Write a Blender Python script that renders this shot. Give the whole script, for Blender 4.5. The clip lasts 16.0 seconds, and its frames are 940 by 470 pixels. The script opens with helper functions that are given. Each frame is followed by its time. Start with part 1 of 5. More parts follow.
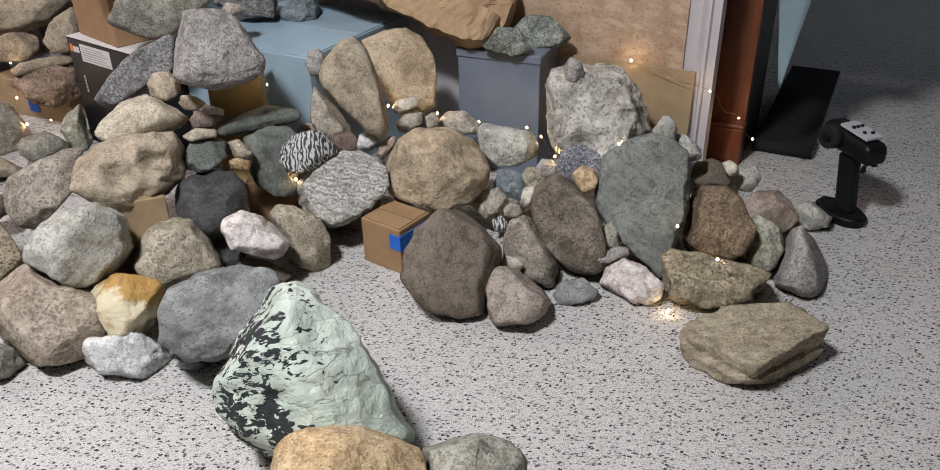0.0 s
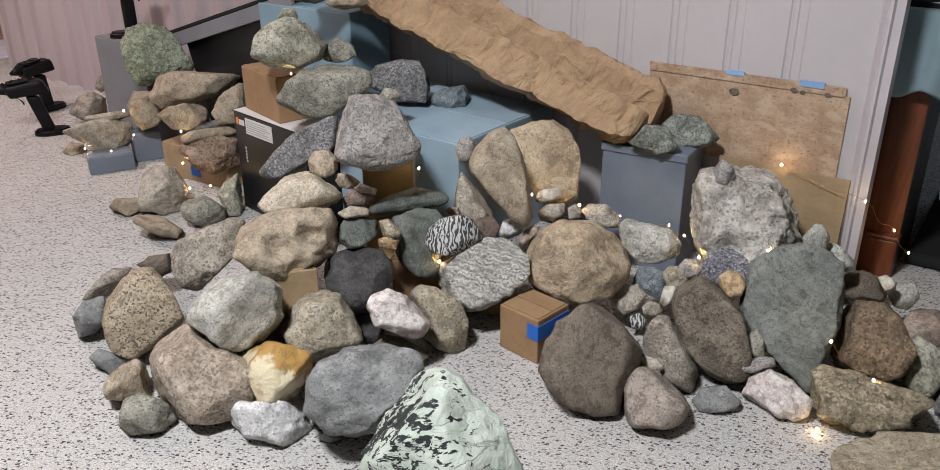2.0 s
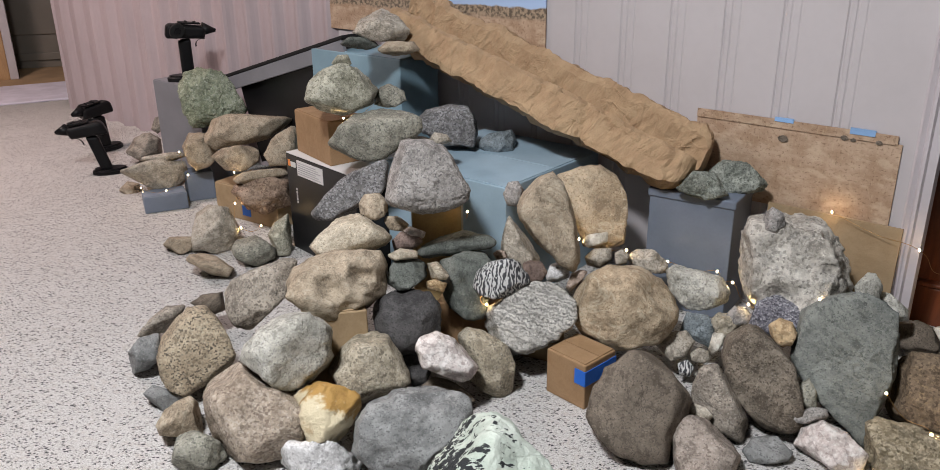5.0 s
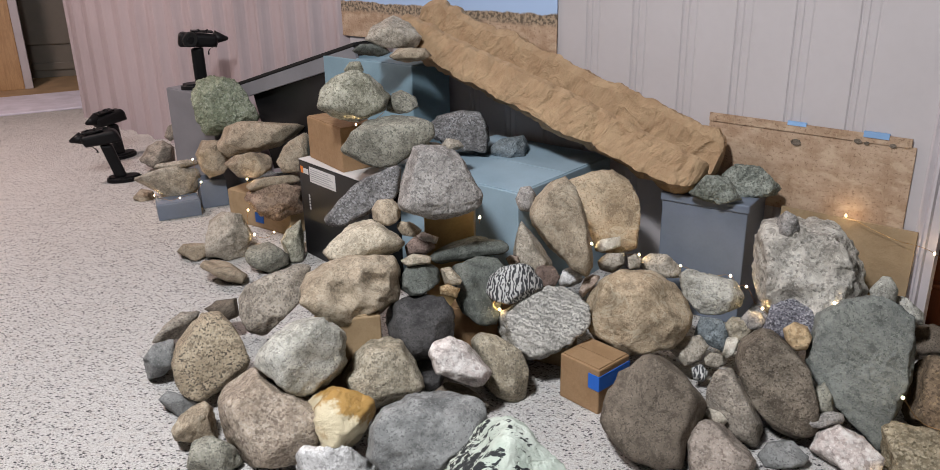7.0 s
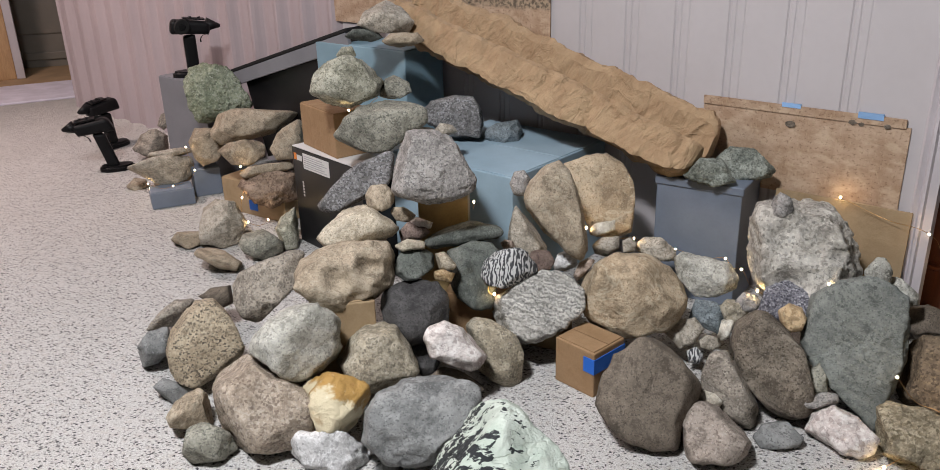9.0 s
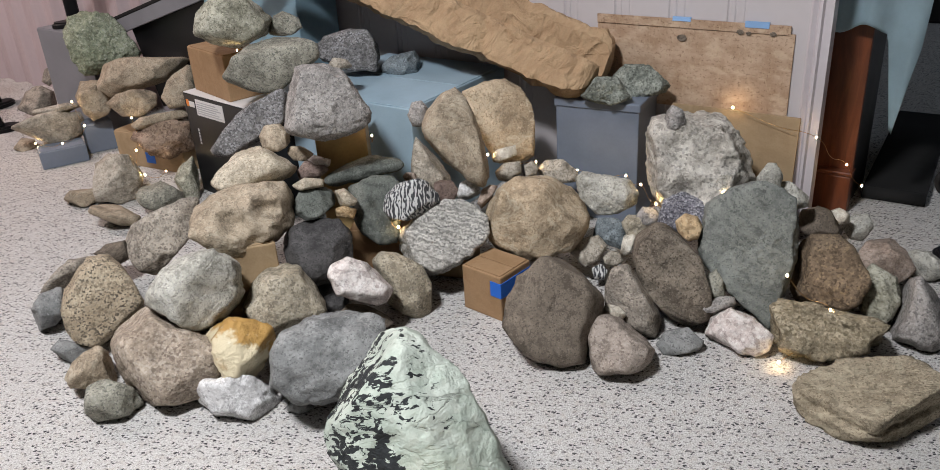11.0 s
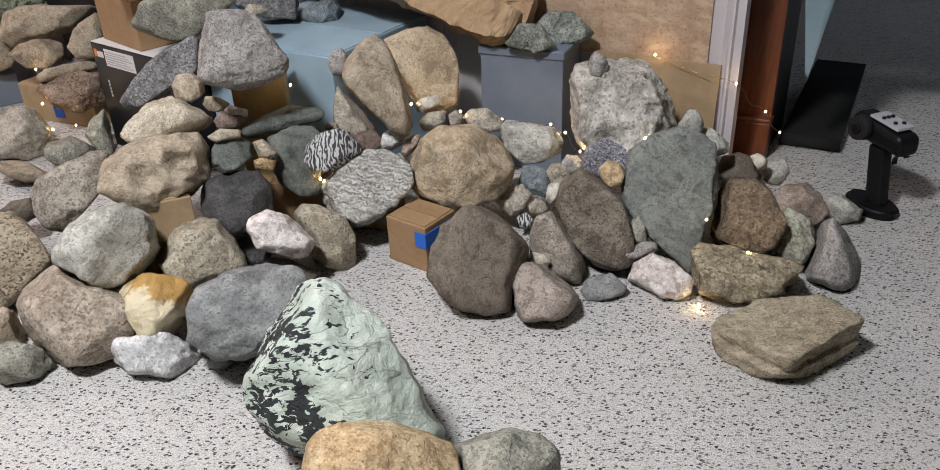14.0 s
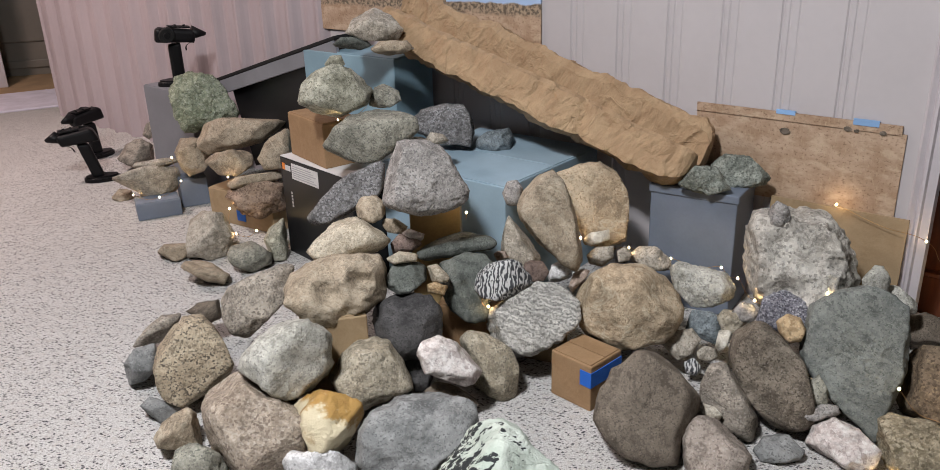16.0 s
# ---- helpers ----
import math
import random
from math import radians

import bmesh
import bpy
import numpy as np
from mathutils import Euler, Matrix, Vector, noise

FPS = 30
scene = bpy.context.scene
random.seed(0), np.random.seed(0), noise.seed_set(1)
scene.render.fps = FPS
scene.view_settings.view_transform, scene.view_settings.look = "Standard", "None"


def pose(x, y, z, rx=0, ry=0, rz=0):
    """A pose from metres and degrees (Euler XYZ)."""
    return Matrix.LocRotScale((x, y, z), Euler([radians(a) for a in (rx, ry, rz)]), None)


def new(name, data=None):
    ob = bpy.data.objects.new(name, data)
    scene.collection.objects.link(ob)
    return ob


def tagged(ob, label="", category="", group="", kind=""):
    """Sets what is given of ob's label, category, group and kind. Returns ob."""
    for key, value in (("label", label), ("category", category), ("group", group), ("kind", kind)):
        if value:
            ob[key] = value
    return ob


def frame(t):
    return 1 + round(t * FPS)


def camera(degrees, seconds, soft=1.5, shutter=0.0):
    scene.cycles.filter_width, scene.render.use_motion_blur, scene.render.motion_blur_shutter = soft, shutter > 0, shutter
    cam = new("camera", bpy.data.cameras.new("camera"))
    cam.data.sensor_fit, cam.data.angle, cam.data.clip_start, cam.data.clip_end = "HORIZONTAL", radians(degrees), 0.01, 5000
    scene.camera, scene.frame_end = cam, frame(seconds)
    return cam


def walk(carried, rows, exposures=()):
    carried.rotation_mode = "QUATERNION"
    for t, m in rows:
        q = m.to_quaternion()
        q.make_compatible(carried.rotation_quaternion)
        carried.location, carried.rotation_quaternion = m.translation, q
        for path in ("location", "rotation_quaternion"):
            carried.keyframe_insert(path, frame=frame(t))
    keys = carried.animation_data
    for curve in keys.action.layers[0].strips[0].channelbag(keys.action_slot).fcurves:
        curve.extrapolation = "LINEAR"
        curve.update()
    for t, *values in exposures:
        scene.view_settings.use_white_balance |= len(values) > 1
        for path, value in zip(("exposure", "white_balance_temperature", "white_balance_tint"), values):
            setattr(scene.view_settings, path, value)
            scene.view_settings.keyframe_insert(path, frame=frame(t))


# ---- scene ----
cam = camera(59.26, 16.0, soft=0.7)
ROWS = [
    (0.0, 0.0161, 0.0030, 0.9198, 0.70, -29.51, 0.90),
    (0.5, -0.0011, 0.0009, 0.9290, 3.20, -27.55, 0.40),
    (1.0, -0.0222, 0.0021, 0.9362, 6.06, -26.60, 0.31),
    (1.5, -0.0430, 0.0016, 0.9408, 7.98, -25.66, 0.22),
    (2.0, -0.0562, -0.0014, 0.9513, 9.23, -24.13, 0.29),
    (2.5, -0.0637, -0.0040, 0.9577, 10.14, -23.04, 0.53),
    (3.0, -0.0683, -0.0081, 0.9588, 10.90, -22.42, 0.67),
    (3.5, -0.0685, -0.0127, 0.9632, 11.31, -21.80, 1.05),
    (4.0, -0.0731, -0.0169, 0.9660, 11.60, -21.39, 0.76),
    (6.5, -0.0764, -0.0186, 0.9645, 12.38, -21.27, 0.94),
    (7.0, -0.0790, -0.0228, 0.9638, 12.56, -20.88, 1.09),
    (7.5, -0.0804, -0.0234, 0.9642, 12.40, -20.73, 1.32),
    (8.0, -0.0783, -0.0237, 0.9625, 12.40, -20.96, 1.32),
    (10.5, -0.0417, -0.0088, 0.9327, 9.07, -24.40, 2.93),
    (11.0, -0.0192, -0.0069, 0.9233, 5.94, -25.96, 3.33),
    (11.5, -0.0048, -0.0012, 0.9125, 3.54, -26.97, 3.59),
    (12.0, 0.0081, 0.0046, 0.9035, 1.35, -28.07, 3.56),
    (12.5, 0.0170, 0.0027, 0.8996, 0.14, -28.87, 3.75),
    (13.0, 0.0177, -0.0002, 0.8991, 0.14, -29.42, 3.49),
    (13.5, 0.0106, 0.0036, 0.8980, 0.32, -29.56, 3.04),
    (14.0, 0.0008, 0.0048, 0.9005, 1.47, -29.15, 2.15),
    (14.5, -0.0187, 0.0064, 0.9103, 4.36, -27.67, 2.13),
    (15.0, -0.0460, 0.0155, 0.9306, 7.55, -25.01, 1.91),
    (15.5, -0.0703, 0.0184, 0.9471, 9.71, -22.69, 2.06),
    (16.0, -0.0912, 0.0127, 0.9591, 11.21, -21.47, 1.68),
]
walk(cam, [(t, pose(x, y, z, 90 + pitch, roll, yaw)) for t, x, y, z, yaw, pitch, roll in ROWS], [(0.0, 0.0),])

# ---- world and lamps ----
world = bpy.data.worlds.new("world")
scene.world = world
world.use_nodes = True
world.node_tree.nodes["Background"].inputs[0].default_value = (0.55, 0.62, 0.75, 1)
world.node_tree.nodes["Background"].inputs[1].default_value = 0.02


def ceiling_lamp(x, y, z, size, watts, colour):
    data = bpy.data.lights.new("ceiling_light", "AREA")
    data.shape, data.size, data.energy, data.color = "DISK", size, watts, colour
    new("ceiling_light_lamp", data).matrix_world = pose(x, y, z)


ceiling_lamp(-0.80, 0.15, 2.36, 0.36, 99, (0.97, 0.97, 1.0))
ceiling_lamp(2.3, 3.3, 2.36, 0.5, 6, (0.74, 0.85, 1.0))
ceiling_lamp(-3.2, 2.2, 2.36, 0.5, 55, (1.0, 0.79, 0.74))


# ---- materials ----
class Nodes:
    """A small writer of node trees."""

    def __init__(self, name):
        self.mat = bpy.data.materials.new(name)
        self.mat.use_nodes = True
        self.tree = self.mat.node_tree
        self.bsdf = self.tree.nodes["Principled BSDF"]

    def add(self, kind, **values):
        node = self.tree.nodes.new(kind)
        for key, value in values.items():
            if key in node.inputs:
                self.put(node.inputs[key], value)
        return node

    def put(self, socket, value):
        if isinstance(value, bpy.types.NodeSocket):
            self.tree.links.new(value, socket)
        else:
            socket.default_value = value

    def coords(self, scatter=True, scale=(1, 1, 1), turn=(0, 0, 0)):
        co = self.add("ShaderNodeTexCoord").outputs["Object"]
        m = self.add("ShaderNodeMapping", Vector=co, Scale=scale, Rotation=turn)
        if scatter:
            info = self.add("ShaderNodeObjectInfo")
            mul = self.add("ShaderNodeVectorMath")
            mul.operation = "SCALE"
            self.put(mul.inputs[0], (37.0, 19.0, 53.0))
            self.put(mul.inputs["Scale"], info.outputs["Random"])
            self.put(m.inputs["Location"], mul.outputs[0])
        return m.outputs[0]

    def noise(self, co, scale, detail=4.0, rough=0.55, distortion=0.0):
        n = self.add("ShaderNodeTexNoise", Vector=co, Scale=scale, Detail=detail, Roughness=rough, Distortion=distortion)
        return n.outputs[0]

    def cells(self, co, scale, feature="F1"):
        n = self.add("ShaderNodeTexVoronoi", Vector=co, Scale=scale)
        n.feature = feature
        return n.outputs["Distance"]

    def cell_colour(self, co, scale):
        n = self.add("ShaderNodeTexVoronoi", Vector=co, Scale=scale)
        return n.outputs["Color"]

    def ramp(self, fac, low, high, a=0.0, b=1.0):
        n = self.add("ShaderNodeMapRange")
        n.interpolation_type = "SMOOTHSTEP"
        for key, v in (("Value", fac), ("From Min", low), ("From Max", high), ("To Min", a), ("To Max", b)):
            self.put(n.inputs[key], v)
        return n.outputs[0]

    def mix(self, fac, a, b, blend="MIX"):
        n = self.add("ShaderNodeMix")
        n.data_type, n.blend_type = "RGBA", blend
        self.put(n.inputs[0], fac)
        self.put(n.inputs[6], a if isinstance(a, bpy.types.NodeSocket) else (*a, 1))
        self.put(n.inputs[7], b if isinstance(b, bpy.types.NodeSocket) else (*b, 1))
        return n.outputs[2]

    def math(self, op, a, b=0.0):
        n = self.add("ShaderNodeMath")
        n.operation = op
        self.put(n.inputs[0], a)
        self.put(n.inputs[1], b)
        return n.outputs[0]

    def finish(self, colour, rough=0.8, height=None, strength=0.4, distance=0.004, metal=0.0, gloss=0.3):
        self.put(self.bsdf.inputs["Base Color"], colour if isinstance(colour, bpy.types.NodeSocket) else (*colour, 1))
        self.put(self.bsdf.inputs["Roughness"], rough)
        self.put(self.bsdf.inputs["Metallic"], metal)
        self.put(self.bsdf.inputs["Specular IOR Level"], gloss)
        if height is not None:
            bump = self.add("ShaderNodeBump", Height=height, Strength=strength, Distance=distance)
            self.put(self.bsdf.inputs["Normal"], bump.outputs[0])
        return self.mat


def plain(name, colour, rough=0.5, wear=0.12, metal=0.0, scale=25.0, bump=0.08, gloss=0.4):
    n = Nodes(name)
    co = n.coords()
    big, fine = n.noise(co, scale * 0.3, 3), n.noise(co, scale * 6, 4)
    c = n.mix(n.ramp(big, 0.3, 0.7), [v * (1 - wear) for v in colour], [min(1, v * (1 + wear)) for v in colour])
    c = n.mix(n.ramp(fine, 0.35, 0.75, 0, wear), c, [v * 0.6 for v in colour])
    return n.finish(c, n.ramp(big, 0.2, 0.8, rough * 0.9, min(1, rough * 1.1)), fine, bump, 0.002, metal, gloss)


def stone(name, a, b, dark=None, light=None, grain=260.0, dark_part=0.3, light_part=0.25, patch=9.0, bands=None, band_colour=None,
          veins=None, bump=0.6, rough=0.85, fleck=0.6):
    """Rock: two tones in patches, mineral grains, bands or veins, and a pitted surface."""
    n = Nodes(name)
    a, b = [v * k for v, k in zip(a, (1.38, 1.37, 1.36))], [v * k for v, k in zip(b, (1.38, 1.37, 1.36))]
    co = n.coords()
    patches = n.noise(co, patch, 6, 0.62)
    c = n.mix(n.ramp(patches, 0.36, 0.64), a, b)
    mid = n.noise(co, patch * 5, 6, 0.65)
    c = n.mix(n.ramp(mid, 0.49, 0.37, 0.0, 0.62), c, [v * 0.48 for v in a])
    c = n.mix(n.ramp(mid, 0.52, 0.66, 0.0, 0.5), c, [min(0.9, v * 1.45) for v in b])
    seam = n.math("ABSOLUTE", n.math("SUBTRACT", n.noise(co, patch * 1.3, 6, 0.6, 0.5), 0.5))
    c = n.mix(n.ramp(seam, 0.010, 0.002, 0, 0.42), c, [v * 0.35 for v in a])
    if bands:
        scale, part, turn = bands
        bco = n.coords(False, (1, 1, 1), turn)
        wave = n.add("ShaderNodeTexWave", Vector=bco, Scale=scale, Distortion=9.0, Detail=4.0)
        wave.inputs["Detail Scale"].default_value = 2.4
        c = n.mix(n.ramp(wave.outputs["Fac"], 0.5 - part, 0.62 - part * 0.5, 0, n.ramp(patches, 0.35, 0.6, 0.1, 0.6)), c, band_colour)
    fine = n.noise(co, 230, 6, 0.7)
    c = n.mix(n.ramp(fine, 0.46, 0.36, 0, 0.24), c, [v * 0.45 for v in a])
    c = n.mix(n.ramp(fine, 0.56, 0.66, 0, 0.42), c, [min(1, v * 1.6) for v in b])
    grains = n.cell_colour(co, grain)
    sep = n.add("ShaderNodeSeparateColor", Color=grains)
    if dark:
        c = n.mix(n.ramp(sep.outputs[0], dark_part, dark_part * 0.6, 0, n.ramp(mid, 0.35, 0.6, fleck * 0.4, fleck)), c, dark)
    if light:
        c = n.mix(n.ramp(sep.outputs[1], light_part, light_part * 0.6, 0, n.ramp(patches, 0.35, 0.65, fleck * 0.3, fleck * 0.9)), c, light)
    if veins:
        line = n.math("ABSOLUTE", n.math("SUBTRACT", n.noise(co, veins[0], 5, 0.6, 0.8), 0.5))
        c = n.mix(n.ramp(line, 0.018, 0.004, 0, veins[2]), c, veins[1])
    crack = n.math("ABSOLUTE", n.math("SUBTRACT", n.noise(co, patch * 1.8, 5, 0.6, 0.6), 0.5))
    h = n.math("ADD", n.math("MULTIPLY", n.noise(co, 38, 10, 0.66), 1.05), n.math("MULTIPLY", n.noise(co, 210, 6, 0.7), 0.24))
    h = n.math("ADD", h, n.ramp(crack, 0.0, 0.016, -0.16, 0.0))
    h = n.math("ADD", h, n.math("MULTIPLY", n.cells(co, grain * 0.8), 0.07))
    return n.finish(c, rough, h, min(1.0, bump * 1.3), 0.009, 0, 0.25)


GRANITE_GREY = stone("granite_grey", (0.20, 0.19, 0.18), (0.29, 0.275, 0.26), (0.06, 0.06, 0.065), (0.50, 0.49, 0.47), 300)
GRANITE_GREEN = stone("granite_green", (0.15, 0.148, 0.122), (0.245, 0.24, 0.2), (0.06, 0.065, 0.06), (0.42, 0.41, 0.36), 280)
GRANITE_DARK = stone("granite_dark", (0.105, 0.103, 0.102), (0.17, 0.168, 0.168), (0.03, 0.03, 0.035), (0.48, 0.48, 0.50), 260, 0.4, 0.3)
GRANITE_BROWN = stone("granite_brown", (0.18, 0.16, 0.135), (0.28, 0.25, 0.21), (0.06, 0.05, 0.045), (0.44, 0.41, 0.36), 280)
GRANITE_BROWN_LIGHT = stone("granite_brown_light", (0.205, 0.168, 0.13), (0.31, 0.265, 0.215), (0.09, 0.06, 0.05), (0.56, 0.50, 0.43), 230)
GRANITE_TAN = stone("granite_tan", (0.235, 0.205, 0.152), (0.35, 0.318, 0.25), (0.09, 0.08, 0.065), (0.58, 0.53, 0.44), 240)
GRANITE_SPECKLED = stone("granite_speckled", (0.25, 0.205, 0.145), (0.33, 0.28, 0.205), (0.045, 0.04, 0.035), (0.52, 0.46, 0.35), 300, 0.36, 0.3, fleck=0.85)
SANDSTONE = stone("sandstone", (0.212, 0.172, 0.124), (0.315, 0.265, 0.2), (0.18, 0.14, 0.10), (0.50, 0.44, 0.35), 420, 0.2, 0.2, 7, veins=(9, (0.53, 0.48, 0.38), 0.35))
SANDSTONE_PALE = stone("sandstone_pale", (0.3, 0.262, 0.2), (0.44, 0.395, 0.315), (0.2, 0.16, 0.11), (0.6, 0.56, 0.46), 380, 0.25, 0.25, 11)
SANDSTONE_WARM = stone("sandstone_warm", (0.275, 0.212, 0.142), (0.39, 0.318, 0.228), (0.2, 0.13, 0.07), (0.55, 0.48, 0.36), 380, 0.2, 0.2, 6, veins=(6, (0.60, 0.53, 0.40), 0.5))
LIMESTONE_GREY = stone("limestone_grey", (0.29, 0.285, 0.25), (0.42, 0.415, 0.37), (0.17, 0.16, 0.15), (0.58, 0.57, 0.54), 360, 0.2, 0.2, 10, veins=(14, (0.62, 0.61, 0.58), 0.4), bump=0.8)
LIMESTONE_BIG = stone("limestone_big", (0.31, 0.29, 0.255), (0.46, 0.44, 0.40), (0.12, 0.11, 0.10), (0.60, 0.58, 0.54), 190, 0.2, 0.22, 8, bump=0.9)
LIMESTONE_TAN = stone("limestone_tan", (0.24, 0.215, 0.175), (0.36, 0.33, 0.28), (0.12, 0.10, 0.08), (0.50, 0.47, 0.41), 340, 0.25, 0.2, 12)
LIMESTONE_GREEN = stone("limestone_green", (0.19, 0.188, 0.145), (0.33, 0.325, 0.265), (0.08, 0.08, 0.055), (0.54, 0.53, 0.46), 260, 0.2, 0.22, 14)
SLATE = stone("slate", (0.125, 0.13, 0.13), (0.185, 0.19, 0.188), (0.07, 0.07, 0.07), (0.28, 0.28, 0.27), 420, 0.15, 0.1, 6, veins=(8, (0.33, 0.33, 0.32), 0.25), bump=0.45)
SLATE_BLUE = stone("slate_blue", (0.12, 0.145, 0.16), (0.20, 0.23, 0.245), (0.06, 0.07, 0.08), (0.34, 0.37, 0.38), 400, 0.2, 0.12, 12)
GREENSTONE = stone("greenstone", (0.070, 0.077, 0.070), (0.108, 0.116, 0.105), (0.04, 0.05, 0.042), (0.22, 0.25, 0.22), 420, 0.15, 0.1, 8, bump=0.4)
GREENSLAB = stone("greenslab", (0.112, 0.121, 0.115), (0.15, 0.16, 0.15), (0.08, 0.095, 0.08), (0.30, 0.32, 0.28), 420, 0.15, 0.1, 7, bands=(16, 0.1, (0.3, 0.9, 0.4)), band_colour=(0.25, 0.265, 0.24), bump=0.5)
GREENSCHIST = stone("greenschist", (0.125, 0.14, 0.122), (0.25, 0.27, 0.24), (0.06, 0.07, 0.06), (0.46, 0.49, 0.44), 300, 0.3, 0.2, 16, bump=0.8)
SERPENTINE = stone("serpentine", (0.135, 0.155, 0.105), (0.25, 0.275, 0.205), (0.12, 0.16, 0.11), (0.56, 0.58, 0.50), 200, 0.2, 0.22, 12)
BASALT = stone("basalt", (0.034, 0.033, 0.034), (0.062, 0.06, 0.06), (0.02, 0.02, 0.02), (0.14, 0.14, 0.13), 420, 0.2, 0.06, 9, rough=0.7)
BASALT_BROWN = stone("basalt_brown", (0.10, 0.083, 0.065), (0.145, 0.122, 0.098), (0.06, 0.05, 0.04), (0.27, 0.23, 0.19), 420, 0.2, 0.07, 6, bump=0.45)
PORPHYRY = stone("porphyry", (0.19, 0.16, 0.135), (0.27, 0.235, 0.205), (0.12, 0.09, 0.075), (0.47, 0.42, 0.38), 330, 0.2, 0.14, 9)
PORPHYRY_DARK = stone("porphyry_dark", (0.085, 0.070, 0.054), (0.185, 0.160, 0.128), (0.035, 0.027, 0.02), (0.34, 0.295, 0.25), 330, 0.25, 0.12, 7, bump=0.8)
RHYOLITE = stone("rhyolite", (0.23, 0.18, 0.145), (0.32, 0.26, 0.22), (0.15, 0.10, 0.08), (0.48, 0.41, 0.36), 320, 0.2, 0.15, 12)
RHYOLITE_DARK = stone("rhyolite_dark", (0.13, 0.095, 0.082), (0.19, 0.145, 0.125), (0.07, 0.05, 0.045), None, 320, 0.2)
REDSTONE = stone("redstone", (0.165, 0.115, 0.085), (0.27, 0.20, 0.15), (0.10, 0.06, 0.045), (0.46, 0.36, 0.28), 220, 0.3, 0.15, 12, bump=0.9)
IRONSTONE = stone("ironstone", (0.1, 0.074, 0.05), (0.165, 0.125, 0.086), (0.05, 0.035, 0.025), (0.40, 0.30, 0.18), 240, 0.3, 0.12, 10, bump=0.8)
LAYERED = stone("layered", (0.19, 0.162, 0.112), (0.3, 0.262, 0.192), (0.08, 0.065, 0.04), (0.48, 0.43, 0.31), 240, 0.25, 0.15, 14, bands=(22, 0.1, (0, 1.4, 0)), band_colour=(0.16, 0.13, 0.075), bump=1.0)
FLATSTONE = stone("flatstone", (0.205, 0.175, 0.125), (0.295, 0.258, 0.192), (0.13, 0.10, 0.06), (0.44, 0.39, 0.29), 330, 0.22, 0.15, 8, veins=(5, (0.46, 0.41, 0.30), 0.5), bump=0.7)
QUARTZ = stone("quartz", (0.36, 0.36, 0.36), (0.47, 0.47, 0.47), (0.30, 0.30, 0.30), (0.85, 0.85, 0.85), 260, 0.15, 0.3, 16, veins=(12, (0.85, 0.85, 0.85), 0.6), rough=0.6)
MARBLE = stone("marble", (0.42, 0.38, 0.31), (0.50, 0.47, 0.41), None, (0.85, 0.82, 0.74), 300, 0.1, 0.2, 10, rough=0.6)
BRECCIA = stone("breccia", (0.40, 0.345, 0.325), (0.49, 0.455, 0.435), (0.26, 0.21, 0.19), (0.86, 0.83, 0.80), 130, 0.16, 0.4, 14)
GNEISS = stone("gneiss", (0.30, 0.29, 0.265), (0.42, 0.41, 0.38), (0.07, 0.07, 0.068), (0.56, 0.55, 0.52), 260, 0.22, 0.2, 10, bands=(30, 0.10, (0.2, 1.25, 0.1)), band_colour=(0.14, 0.137, 0.13), bump=0.9)
JASPER_BROWN = stone("jasper_brown", (0.31, 0.215, 0.115), (0.45, 0.345, 0.215), (0.20, 0.11, 0.05), (0.62, 0.52, 0.36), 300, 0.15, 0.2, 9, veins=(9, (0.25, 0.15, 0.07), 0.5))
GEODE = stone("geode", (0.10, 0.10, 0.12), (0.20, 0.20, 0.23), (0.03, 0.03, 0.04), (0.6, 0.6, 0.62), 330, 0.4, 0.35, 20, rough=0.4, fleck=0.9)


def zebra_stone():
    n = Nodes("zebra")
    co = n.coords(False, (1.1, 1, 0.7), (0.2, -0.2, 0.2))
    wave = n.add("ShaderNodeTexWave", Vector=co, Scale=33.0, Distortion=11.0, Detail=3.5)
    wave.inputs["Detail Scale"].default_value = 2.2
    fine = n.noise(co, 220, 5)
    c = n.mix(n.ramp(wave.outputs["Fac"], 0.42, 0.60), (0.055, 0.057, 0.063), (0.55, 0.55, 0.54))
    c = n.mix(n.ramp(fine, 0.55, 0.75, 0, 0.5), c, (0.25, 0.25, 0.25))
    return n.finish(c, 0.7, n.math("ADD", wave.outputs["Fac"], fine), 0.3, 0.004)


def jasper_stone():
    n = Nodes("jasper")
    co = n.coords(False)
    big = n.noise(co, 8, 5, 0.6)
    up = n.add("ShaderNodeSeparateXYZ", Vector=n.coords(False)).outputs
    side = n.math("ADD", n.math("MULTIPLY", up[0], 3.0), n.math("MULTIPLY", up[2], 4.0))
    c = n.mix(n.ramp(n.math("ADD", n.noise(co, 16, 7, 0.7), side), 0.47, 0.60), (0.66, 0.58, 0.40), (0.42, 0.25, 0.075))
    c = n.mix(n.ramp(n.noise(co, 26, 6), 0.55, 0.7, 0, 0.6), c, (0.30, 0.16, 0.05))
    c = n.mix(n.ramp(n.noise(co, 45, 6), 0.6, 0.72, 0, 0.7), c, (0.76, 0.70, 0.55))
    return n.finish(c, 0.55, n.noise(co, 40, 8, 0.65), 0.9, 0.012)


